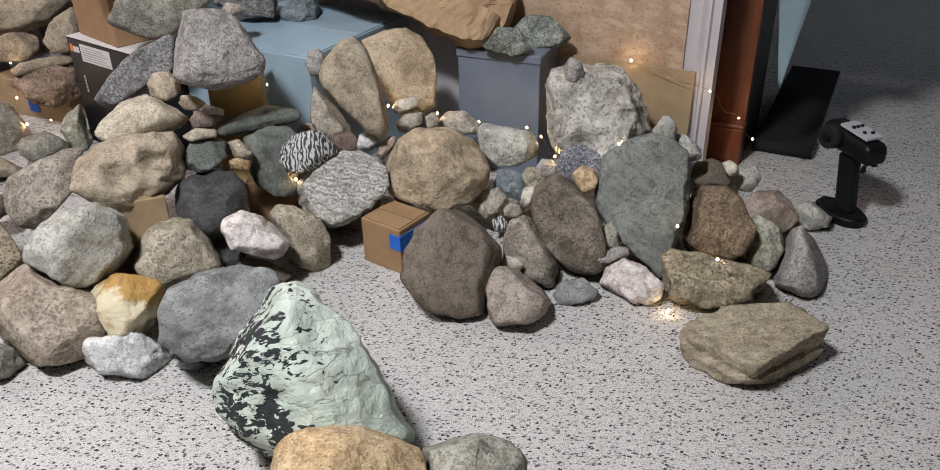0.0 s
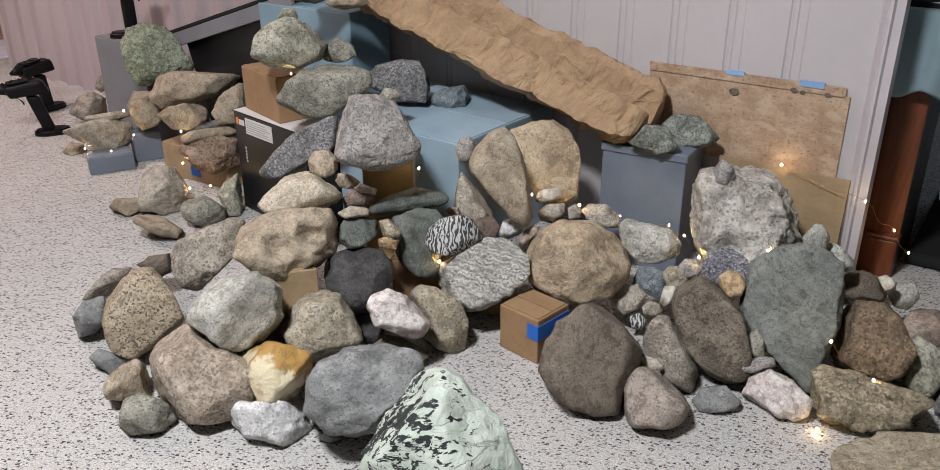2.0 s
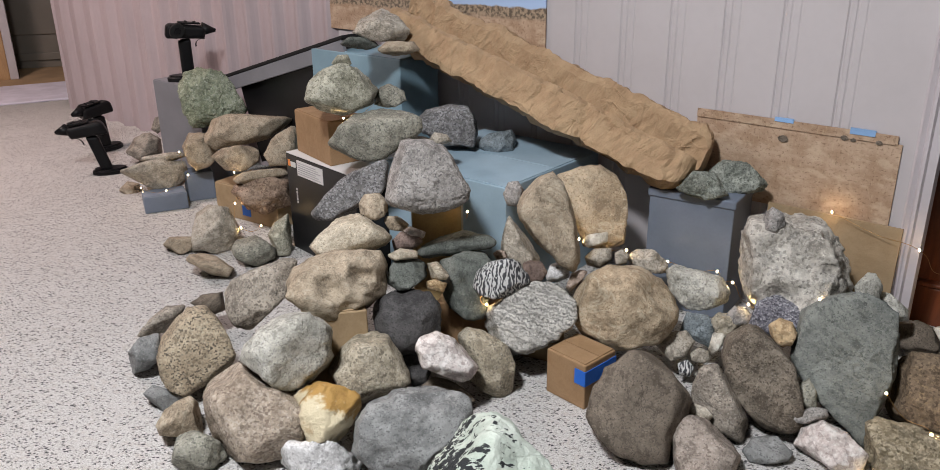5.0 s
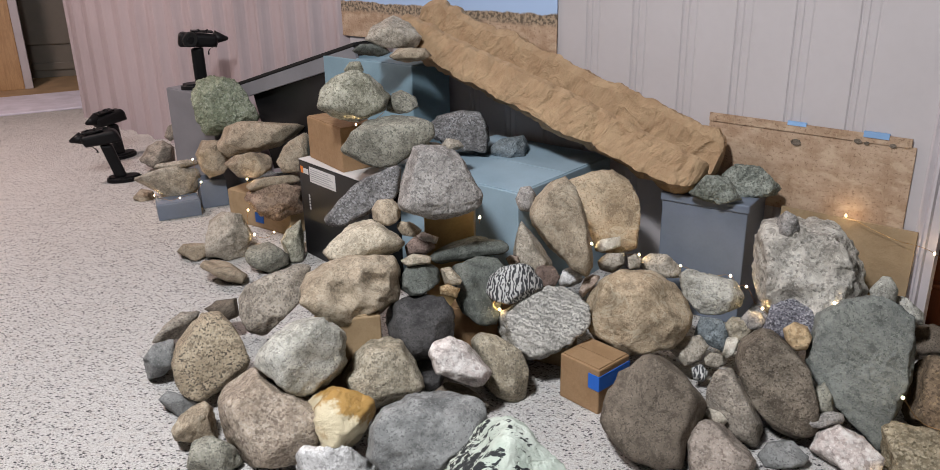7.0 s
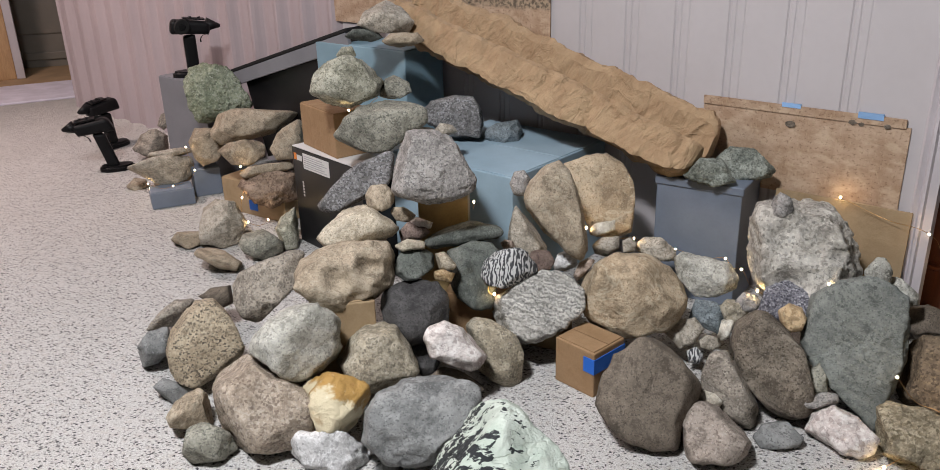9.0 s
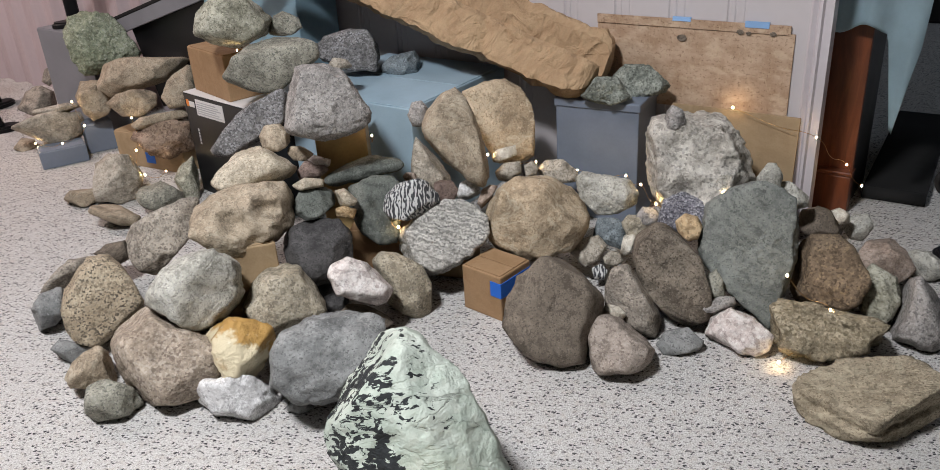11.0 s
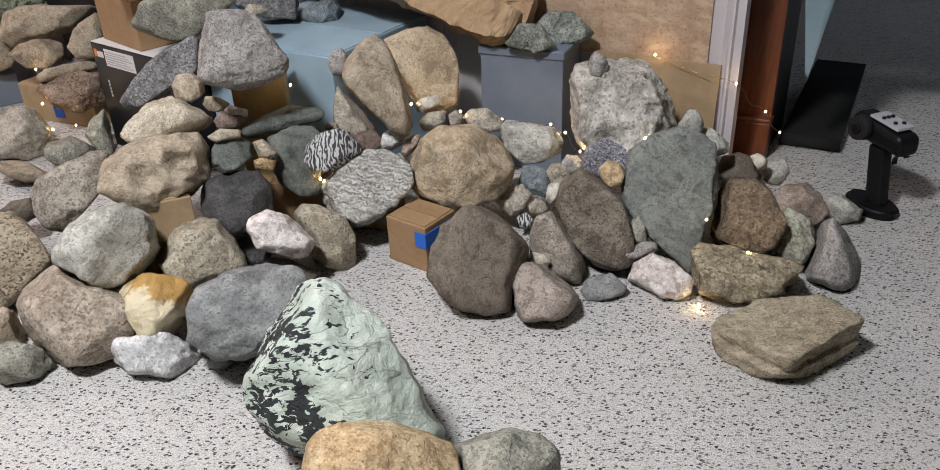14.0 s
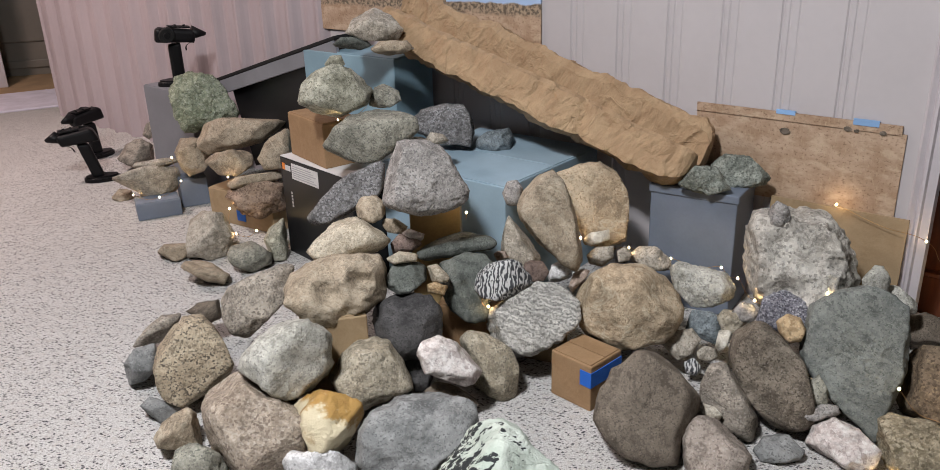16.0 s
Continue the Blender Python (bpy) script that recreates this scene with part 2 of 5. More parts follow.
def dragon_stone():
    """Pale green rock with black fern-like growths on one flank."""
    n = Nodes("dragon")
    co = n.coords(False)
    pale = n.mix(n.ramp(n.noise(co, 12, 7, 0.65), 0.35, 0.68), (0.40, 0.465, 0.40), (0.60, 0.655, 0.585))
    pale = n.mix(n.ramp(n.noise(co, 45, 7), 0.5, 0.8, 0, 0.55), pale, (0.62, 0.65, 0.58))
    ferns = n.noise(n.coords(False, (1.0, 1.0, 2.1), (0, 0.6, 0)), 52, 5, 0.62, 0.6)
    flank = n.add("ShaderNodeSeparateXYZ", Vector=co).outputs
    place = n.math("ADD", n.math("MULTIPLY", flank[0], -3.2), n.math("MULTIPLY", n.noise(co, 7, 3), 0.55))
    place = n.math("ADD", place, n.math("MULTIPLY", flank[2], -0.5))
    mask = n.ramp(place, 0.0, 0.46, -0.24, 0.10)
    cluster = n.math("MULTIPLY", n.math("SUBTRACT", n.noise(n.coords(False, (1.5, 1.0, 1.0)), 15, 2), 0.5), 0.62)
    c = n.mix(n.ramp(n.math("ADD", n.math("ADD", ferns, cluster), mask), 0.56, 0.58), pale, (0.022, 0.026, 0.028))
    crack = n.math("ABSOLUTE", n.math("SUBTRACT", n.noise(n.coords(False, (1, 1, 3.2), (0, -0.35, 0)), 9, 5, 0.6, 0.5), 0.5))
    c = n.mix(n.ramp(crack, 0.004, 0.001, 0, n.ramp(n.noise(co, 18, 3), 0.5, 0.62, 0, 0.85)), c, (0.05, 0.06, 0.055))
    h = n.math("ADD", n.noise(co, 35, 8, 0.65), n.ramp(crack, 0.0, 0.02, -0.12, 0))
    return n.finish(c, 0.66, h, 0.9, 0.012)


ZEBRA, JASPER, DRAGON = zebra_stone(), jasper_stone(), dragon_stone()


def carpet_material():
    """Looped pile: pale and beige tufts with scattered dark flecks of two sizes."""
    n = Nodes("carpet")
    co = n.coords(False)
    warp = n.add("ShaderNodeVectorMath")
    warp.operation = "MULTIPLY_ADD"
    n.put(warp.inputs[0], n.add("ShaderNodeTexNoise", Vector=co, Scale=170.0, Detail=2.0).outputs["Color"])
    n.put(warp.inputs[1], (0.009, 0.009, 0.009))
    n.put(warp.inputs[2], co)
    stretched = n.add("ShaderNodeMapping", Vector=warp.outputs[0], Scale=(1.0, 1.75, 1.0), Rotation=(0, 0, 0.35)).outputs[0]

    def flecks(scale, share, radius):
        v = n.add("ShaderNodeTexVoronoi", Vector=stretched, Scale=scale)
        pick = n.add("ShaderNodeSeparateColor", Color=v.outputs["Color"]).outputs
        return n.math("MULTIPLY", n.ramp(pick[0], share + 0.02, share - 0.02), n.ramp(v.outputs["Distance"], radius, radius * 0.6)), pick

    big, tuft = n.noise(co, 3, 4), n.noise(co, 330, 3, 0.6)
    dark, pick = flecks(114.0, 0.45, 0.48)
    small, _ = flecks(190.0, 0.42, 0.50)
    c = n.mix(n.ramp(tuft, 0.32, 0.68), (0.53, 0.515, 0.495), (0.84, 0.83, 0.815))
    c = n.mix(n.ramp(n.noise(co, 60, 3, 0.6), 0.5, 0.68, 0, 0.40), c, (0.56, 0.50, 0.45))
    c = n.mix(n.ramp(big, 0.35, 0.7, 0, 0.15), c, (0.50, 0.47, 0.43))
    c = n.mix(n.math("MULTIPLY", small, 0.66), c, (0.22, 0.20, 0.19))
    c = n.mix(n.math("MULTIPLY", dark, n.ramp(pick[1], 0.1, 0.6, 0.6, 0.98)), c, (0.055, 0.052, 0.058))
    h = n.math("ADD", tuft, n.math("ADD", n.noise(co, 620, 3), n.math("MULTIPLY", n.noise(co, 90, 3), 0.8)))
    return n.finish(c, 0.95, h, 0.8, 0.006, 0, 0.1)


def kraft_material(name, a, b, crease=0.9):
    n = Nodes(name)
    co = n.coords()
    fold = n.math("ABSOLUTE", n.math("SUBTRACT", n.noise(co, 11, 4, 0.55, 0.7), 0.5))
    crumple = n.noise(co, 18, 5, 0.6, 0.6)
    c = n.mix(n.ramp(crumple, 0.3, 0.7), a, b)
    c = n.mix(n.ramp(n.noise(co, 300, 3), 0.4, 0.8, 0, 0.25), c, [v * 0.7 for v in a])
    pleat = n.math("ABSOLUTE", n.math("SUBTRACT", n.noise(n.coords(True, (3.0, 1.0, 1.0), (0, 0, 0.35)), 16, 4, 0.55, 0.4), 0.5))
    h = n.math("ADD", n.math("MULTIPLY", crumple, 0.7), n.math("ADD", n.ramp(fold, 0, 0.08, 0.35, 0.0), n.math("MULTIPLY", pleat, 2.0)))
    return n.finish(c, 0.75, h, crease, 0.012, 0, 0.3)


def wood_material(name, a, b, rough=0.4):
    n = Nodes(name)
    co = n.coords(False, (9, 9, 1.2))
    grain = n.noise(co, 5, 6, 0.6, 1.2)
    c = n.mix(n.ramp(grain, 0.3, 0.7), a, b)
    c = n.mix(n.ramp(n.noise(co, 40, 4), 0.5, 0.8, 0, 0.4), c, [v * 0.5 for v in a])
    return n.finish(c, rough, grain, 0.1, 0.002, 0, 0.5)


def desert_print(name, sky_from, bush_low, bush_high):
    """A printed desert landscape: sand, scrub and a strip of sky over the height of the sheet."""
    n = Nodes(name)
    co = n.coords(False)
    z = n.add("ShaderNodeSeparateXYZ", Vector=co).outputs[2]
    wob = n.math("ADD", z, n.math("MULTIPLY", n.math("SUBTRACT", n.noise(co, 14, 5), 0.5), 0.03))
    sand = n.mix(n.ramp(n.noise(n.coords(False, (1, 1, 1.7)), 12, 7, 0.65), 0.3, 0.7), (0.34, 0.22, 0.14), (0.52, 0.385, 0.28))
    scrub = n.noise(n.coords(False, (1, 1, 1.4)), 120, 4, 0.65)
    sand = n.mix(n.ramp(scrub, 0.54, 0.64, 0, 0.7), sand, (0.20, 0.125, 0.075))
    sand = n.mix(n.ramp(n.noise(n.coords(False, (1, 1, 2.0)), 18, 5), 0.52, 0.66, 0, 0.5), sand, (0.62, 0.49, 0.36))
    sand = n.mix(n.ramp(n.noise(n.coords(False, (2, 1, 0.8)), 80, 5, 0.65), 0.5, 0.7, 0, 0.5), sand, (0.56, 0.45, 0.30))
    band = n.math("MULTIPLY", n.ramp(wob, bush_low - 0.008, bush_low + 0.008), n.ramp(wob, bush_high + 0.006, bush_high - 0.006))
    bush = n.mix(n.ramp(n.noise(co, 90, 5), 0.4, 0.6), (0.12, 0.095, 0.07), (0.40, 0.31, 0.22))
    c = n.mix(band, sand, bush)
    c = n.mix(n.ramp(wob, sky_from, sky_from + 0.006), c, (0.40, 0.55, 0.80))
    return n.finish(c, 0.5, n.noise(co, 200, 2), 0.05, 0.001, 0, 0.4)


CARPET = carpet_material()
KRAFT = kraft_material("kraft_paper", (0.34, 0.225, 0.13), (0.44, 0.31, 0.185), 0.6)
CARDBOARD = kraft_material("cardboard", (0.27, 0.165, 0.085), (0.33, 0.21, 0.115), 0.12)
CARDBOARD_PALE = kraft_material("cardboard_pale", (0.30, 0.215, 0.125), (0.36, 0.265, 0.16), 0.12)
GOLD_CARD = plain("gold_card", (0.36, 0.26, 0.12), 0.4, 0.3)
BOX_GREY = plain("box_grey", (0.158, 0.188, 0.242), 0.5, 0.1)
BOX_BLUE = plain("box_blue", (0.30, 0.41, 0.49), 0.5, 0.08)
BOX_BLUE_DEEP = plain("box_blue_deep", (0.22, 0.34, 0.41), 0.5, 0.1)
PANEL_GREY = plain("panel_grey", (0.20, 0.205, 0.225), 0.6, 0.08)
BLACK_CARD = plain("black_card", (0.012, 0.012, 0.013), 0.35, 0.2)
WHITE_CARD = plain("white_card", (0.62, 0.61, 0.60), 0.5, 0.06)
PRINT_GREY = plain("print_grey", (0.42, 0.42, 0.43), 0.5, 0.15)
ORANGE = plain("orange_print", (0.75, 0.23, 0.04), 0.5, 0.05)
BLUE_TAPE = plain("blue_tape", (0.02, 0.13, 0.55), 0.6, 0.1)
PALE_TAPE = plain("pale_blue_tape", (0.26, 0.44, 0.72), 0.6, 0.1)
BLACK_PLASTIC = plain("black_plastic", (0.007, 0.007, 0.008), 0.45, 0.2, gloss=0.2)
BLACK_RUBBER = plain("black_rubber", (0.008, 0.008, 0.008), 0.85, 0.2)
GREY_PLASTIC = plain("grey_plastic", (0.42, 0.43, 0.45), 0.4, 0.06)
RED_PLASTIC = plain("red_plastic", (0.45, 0.03, 0.02), 0.4, 0.1)
WALL_PAINT = plain("wall_paint", (0.50, 0.47, 0.48), 0.55, 0.05, scale=8)
PLEAT_PAINT = plain("pleat_paint", (0.43, 0.365, 0.38), 0.6, 0.05, scale=8)
TRIM_PAINT = plain("trim_paint", (0.55, 0.51, 0.53), 0.4, 0.05)
# dark grey for the enclosing room, set low to hold down bounced light
LOW_BOUNCE_GREY = plain("low_bounce_grey", (0.24, 0.235, 0.23), 0.7, 0.05)
RED_WOOD = wood_material("red_wood", (0.10, 0.028, 0.012), (0.17, 0.05, 0.02))
PALE_WOOD = wood_material("pale_wood", (0.42, 0.25, 0.12), (0.55, 0.35, 0.18))
DOOR_PAINT = plain("door_paint", (0.20, 0.18, 0.15), 0.5, 0.06)
CLOTH = plain("cloth_pale_blue", (0.42, 0.56, 0.62), 0.9, 0.1)
RUG = plain("rug_lavender", (0.72, 0.69, 0.80), 0.95, 0.1, bump=0.5)
TAN_FLOOR = plain("tan_floor", (0.42, 0.29, 0.17), 0.8, 0.12)
COPPER = plain("copper_wire", (0.45, 0.26, 0.10), 0.35, 0.1, 1.0)


def glow_material():
    n = Nodes("warm_glow")
    n.put(n.bsdf.inputs["Emission Color"], (1.0, 0.70, 0.36, 1))
    n.put(n.bsdf.inputs["Emission Strength"], 160.0)
    return n.finish((0.9, 0.8, 0.6), 0.4)


GLOW = glow_material()
PRINT_NEAR = desert_print("desert_print_near", 9.0, 3.0, 3.1)
PRINT_FAR = desert_print("desert_print_far", 0.115, 0.085, 0.12)


# ---- mesh helpers ----
def part(name, bm, material, parent=None, label=""):
    me = bpy.data.meshes.new(name)
    bm.to_mesh(me)
    bm.free()
    me.materials.append(material)
    ob = new(name, me)
    if parent is not None:
        ob.parent = parent
    return tagged(ob, label)


def holder(name, m, label, category, group="", kind=""):
    ob = new(name)
    ob.matrix_world = m
    ob.empty_display_size = 0.05
    return tagged(ob, label, category, group, kind)


def slab(x0, x1, y0, y1, z0, z1, bevel=0.002, segments=2):
    bm = bmesh.new()
    bmesh.ops.create_cube(bm, size=1.0)
    for v in bm.verts:
        v.co = Vector((x0 + (v.co.x + 0.5) * (x1 - x0), y0 + (v.co.y + 0.5) * (y1 - y0), z0 + (v.co.z + 0.5) * (z1 - z0)))
    if bevel:
        bmesh.ops.bevel(bm, geom=bm.edges[:], offset=bevel, segments=segments, affect="EDGES", profile=0.5)
    return bm


def extruded(profile, z0, z1):
    """A closed outline in x, y drawn up from z0 to z1."""
    bm = bmesh.new()
    low = [bm.verts.new((x, y, z0)) for x, y in profile]
    high = [bm.verts.new((x, y, z1)) for x, y in profile]
    for k in range(len(profile)):
        j = (k + 1) % len(profile)
        bm.faces.new((low[k], low[j], high[j], high[k]))
    bm.faces.new(low[::-1])
    bm.faces.new(high)
    bmesh.ops.recalc_face_normals(bm, faces=bm.faces[:])
    return bm


def rod(a, b, r0, r1=None, sides=16):
    bm = bmesh.new()
    a, b = Vector(a), Vector(b)
    bmesh.ops.create_cone(bm, cap_ends=True, segments=sides, radius1=r0, radius2=r0 if r1 is None else r1, depth=(b - a).length)
    bm.transform(Matrix.Translation((a + b) / 2) @ (b - a).to_track_quat("Z", "Y").to_matrix().to_4x4())
    for f in bm.faces:
        f.smooth = len(f.verts) == 4
    return bm


def thing(name, bm, material, m, label, category, group="", kind=""):
    ob = part(name, bm, material)
    ob.matrix_world = m
    return tagged(ob, label, category, group, kind)


WALL = pose(0, 2.189, 0, 0, 0, -27.84)


def on_wall(s, off, z=0.0, yaw=0.0):
    """A pose s metres along the panelled wall, off metres behind its face."""
    return WALL @ pose(s, off, z, 0, 0, yaw)


# ---- structure ----
tagged(thing("floor", slab(-6.5, 3.6, -3, 7, -0.06, 0, 0), CARPET, pose(0, 0, 0), "pale grey carpet flecked with black", "carpet"), kind="structure")
# ceiling and outer walls are an added enclosure, darkened to deepen contact shade
tagged(thing("ceiling", slab(-6.6, 3.7, -3.1, 7.1, 2.4, 2.5, 0), LOW_BOUNCE_GREY, pose(0, 0, 0), "added enclosing ceiling in dark grey to cut bounced light", "ceiling"), kind="structure")
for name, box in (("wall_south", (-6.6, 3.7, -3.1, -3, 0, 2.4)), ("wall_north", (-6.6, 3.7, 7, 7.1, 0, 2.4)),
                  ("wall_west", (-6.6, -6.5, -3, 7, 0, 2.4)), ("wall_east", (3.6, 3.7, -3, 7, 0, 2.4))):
    tagged(thing(name, slab(*box, 0), LOW_BOUNCE_GREY, pose(0, 0, 0), "added enclosing room wall in dark grey to cut bounced light", "wall"), kind="structure")


def grooved(s0, s1, grooves):
    """The outline of panelling with bundles of three narrow grooves."""
    pts = [(s0, 0.0)]
    for g in grooves:
        for d, w, deep in ((-0.008, 0.0045, 0.0035), (0.009, 0.0035, 0.0022), (0.030, 0.003, 0.0015)):
            pts += [(g + d - w, 0), (g + d - w * 0.3, deep), (g + d + w * 0.3, deep), (g + d + w, 0)]
    return pts + [(s1, 0.0), (s1, 0.1), (s0, 0.1)]


GROOVES = [0.553 - 0.143 * k for k in range(12)][::-1]
tagged(thing("wall_panelled", extruded(grooved(-1.30, 0.60, [g for g in GROOVES if -1.25 < g < 0.53]), 0, 2.4), WALL_PAINT, WALL,
             "pale lilac grey wall panelling with vertical grooves", "wall"), kind="structure")


def pleated(s0, s1):
    pts, n = [], int((s1 - s0) / 0.012)
    for k in range(n + 1):
        s = s0 + (s1 - s0) * k / n
        a = (s - s0) / 0.157 * 2 * math.pi
        pts.append((s, 0.012 * math.sin(a) + 0.006 * math.sin(a * 2 + 0.7) + 0.002 * math.sin(a * 0.37)))
    return pts + [(s1, 0.1), (s0, 0.1)]


bm = extruded(pleated(-3.51, -1.302), 0, 2.4)
tagged(thing("wall_pleated", bm, PLEAT_PAINT, WALL, "pinkish ribbed wall covering with soft vertical folds", "wall"), kind="structure")

bm = extruded([(0.585, -0.004), (0.587, -0.014), (0.592, -0.018), (0.598, -0.014), (0.601, -0.012), (0.606, -0.020), (0.612, -0.020), (0.616, -0.012),
               (0.634, -0.012), (0.634, -0.006), (0.634, 0.028), (0.602, 0.028), (0.602, 0.002), (0.585, 0.002)][::1], 0, 2.1)
tagged(thing("trim", bm, TRIM_PAINT, WALL, "pale lilac moulded door casing", "door casing"), kind="structure")


# ---- boxes and props along the wall ----
def carton(m, w, d, h, material, label, category="box", lid=0.0, tape=None, name="carton"):
    """A closed box, its front left foot at the origin of m; lid: height of an overlapping lid."""
    box = holder(name, m, label, category)
    part("body", slab(0, w, 0, d, 0, h - (lid and 0.002), 0.003), material, box)
    if lid:
        part("lid", slab(-0.004, w + 0.004, -0.004, d + 0.004, h - lid, h, 0.004, 3), material, box)
    else:
        part("flap", slab(0.004, w - 0.004, 0.004, d / 2 - 0.001, h, h + 0.0025, 0.001), material, box)
        part("flap", slab(0.004, w - 0.004, d / 2 + 0.001, d - 0.004, h, h + 0.0025, 0.001), material, box)
    if tape:
        part("tape", slab(*tape, 0), BLUE_TAPE, box, "bright blue masking tape")
    return box


carton(on_wall(0.040, -0.18, 0, 6), 0.215, 0.15, 0.317, BOX_GREY, "dark slate-grey lidded storage box standing by the wall", "box", 0.022, name="storage_box")
carton(on_wall(-0.62, -0.458), 0.416, 0.43, 0.335, BOX_BLUE, "pale blue painted box carrying two rocks", name="painted_box")
carton(on_wall(-1.215, -0.20), 0.41, 0.17, 0.553, BOX_BLUE_DEEP, "tall light blue painted box carrying flat rocks", name="painted_box")

product = holder("product_box", on_wall(-0.995, -0.508, 0, -8), "black retail box with a white label and orange mark", "box")
part("body", slab(0, 0.36, 0, 0.26, 0, 0.302, 0.002), BLACK_CARD, product)
part("top", slab(0.001, 0.359, 0.001, 0.259, 0.302, 0.305, 0.001), WHITE_CARD, product, "white top panel")
part("label", slab(0.062, 0.20, -0.0015, 0.001, 0.245, 0.292, 0), WHITE_CARD, product, "white printed label")
for k in range(6):
    part("print_line", slab(0.068, 0.19 - 0.012 * (k % 3), -0.0025, -0.0012, 0.251 + k * 0.0065, 0.2535 + k * 0.0065, 0), PRINT_GREY, product)
part("mark", slab(0.012, 0.024, -0.0015, 0.001, 0.265, 0.285, 0), ORANGE, product, "orange printed mark")
for k in range(4):
    part("letter_bar", slab(0.027 + k * 0.007, 0.0325 + k * 0.007, -0.0015, 0.001, 0.265, 0.281, 0), WHITE_CARD, product)
for k in range(5):
    part("letter_bar", slab(0.046, 0.052, -0.0015, 0.001, 0.155 + k * 0.010, 0.162 + k * 0.010, 0), PRINT_GREY, product)

carton(on_wall(-0.975, -0.478, 0.305, -14), 0.215, 0.12, 0.125, CARDBOARD, "small plain brown carton on the black box")
carton(pose(-0.244, 1.522, 0, 0, 0, -35), 0.105, 0.10, 0.104, CARDBOARD, "brown carton with blue tape standing on the carpet", tape=(0.078, 0.1065, -0.0015, 0.10, 0.056, 0.090))
carton(pose(-0.605, 1.77, 0.0, 0, 0, 10), 0.12, 0.10, 0.345, GOLD_CARD, "gold-brown box propping up a grey boulder")
carton(pose(-0.735, 1.389, 0, 0, 0, 24), 0.135, 0.10, 0.198, CARDBOARD_PALE, "brown carton half buried under the tan boulder")
carton(pose(-0.37, 1.67, 0, 0, 0, -12), 0.13, 0.08, 0.07, CARDBOARD_PALE, "flattened brown carton under the gneiss boulder")
carton(pose(-0.52, 1.66, 0, 0, 0, 0), 0.15, 0.10, 0.12, CARDBOARD, "brown carton hidden under the green rock")
carton(pose(-1.745, 2.385, 0, 0, 0, 37), 0.145, 0.09, 0.058, BOX_GREY, "small low slate-grey box on the carpet", name="storage_box")
carton(pose(-1.662, 2.535, 0, 0, 0, 38), 0.095, 0.09, 0.10, BOX_GREY, "small upright slate-grey box on the carpet", name="storage_box")
carton(pose(-1.50, 2.44, 0, 0, 0, -22), 0.30, 0.16, 0.115, CARDBOARD_PALE, "worn brown carton under the red rock", tape=(0.13, 0.17, -0.0015, 0.05, 0.02, 0.055))
carton(on_wall(-2.06, -0.305), 0.30, 0.15, 0.368, PANEL_GREY, "grey painted panel box standing by the ribbed wall", name="painted_box")

# leaning cardboard and the prints on the wall
thing("cardboard_sheet", slab(0, 0.31, 0, 0.006, 0, 0.288, 0.001), CARDBOARD_PALE, on_wall(0.285, -0.045, 0, 0) @ pose(0, 0, 0, -4, 0, 0),
      "tan cardboard sheet leaning on the wall", "cardboard")
poster = holder("poster", on_wall(0.07, -0.006, 0.275), "brown desert landscape print taped to the wall", "poster")
part("sheet", slab(0, 0.488, 0, 0.003, 0, 0.198, 0), PRINT_NEAR, poster)
part("strip", slab(0.0, 0.478, -0.003, 0.001, 0.196, 0.217, 0), PRINT_NEAR, poster)
part("tape", slab(0.20, 0.245, -0.0045, 0.001, 0.212, 0.222, 0), PALE_TAPE, poster, "pale blue tape")
part("tape", slab(0.375, 0.43, -0.0045, 0.001, 0.208, 0.222, 0), PALE_TAPE, poster, "pale blue tape")
for x, z, r in ((0.225, 0.172, 0.011), (0.365, 0.196, 0.008), (0.385, 0.194, 0.006), (0.44, 0.196, 0.007)):
    bm = bmesh.new()
    bmesh.ops.create_icosphere(bm, subdivisions=3, radius=r)
    for v in bm.verts:
        v.co = Vector((v.co.x * (1 + 0.5 * noise.noise(v.co * 300)) + x, -0.0035 + v.co.y * 0.08, z + v.co.z * 0.7 * (1 + 0.4 * noise.noise(v.co * 350))))
    part("printed_bush", bm, BASALT_BROWN, poster)
poster = holder("poster", on_wall(-1.34, -0.008, 0.59), "pale desert landscape print with blue sky", "poster")
part("sheet", slab(0, 0.93, 0, 0.004, 0, 0.40, 0), PRINT_FAR, poster)

# ramp of black board against the wall
ramp = holder("ramp", on_wall(-1.80, -0.20, 0.36) @ pose(0, 0, 0, 0, -16.5, 0), "black board ramp with a blue-grey edge", "ramp")
part("deck", slab(0, 0.78, 0, 0.17, 0.014, 0.026, 0.003), BLACK_RUBBER, ramp)
part("side_board", slab(0.01, 0.77, 0.002, 0.016, -0.035, 0.0135, 0.002), PANEL_GREY, ramp)
# black block put in for the shade on the wall under the deck
part("support", slab(0.12, 0.74, 0.03, 0.15, -0.32, 0.0, 0.002), BLACK_CARD, ramp)


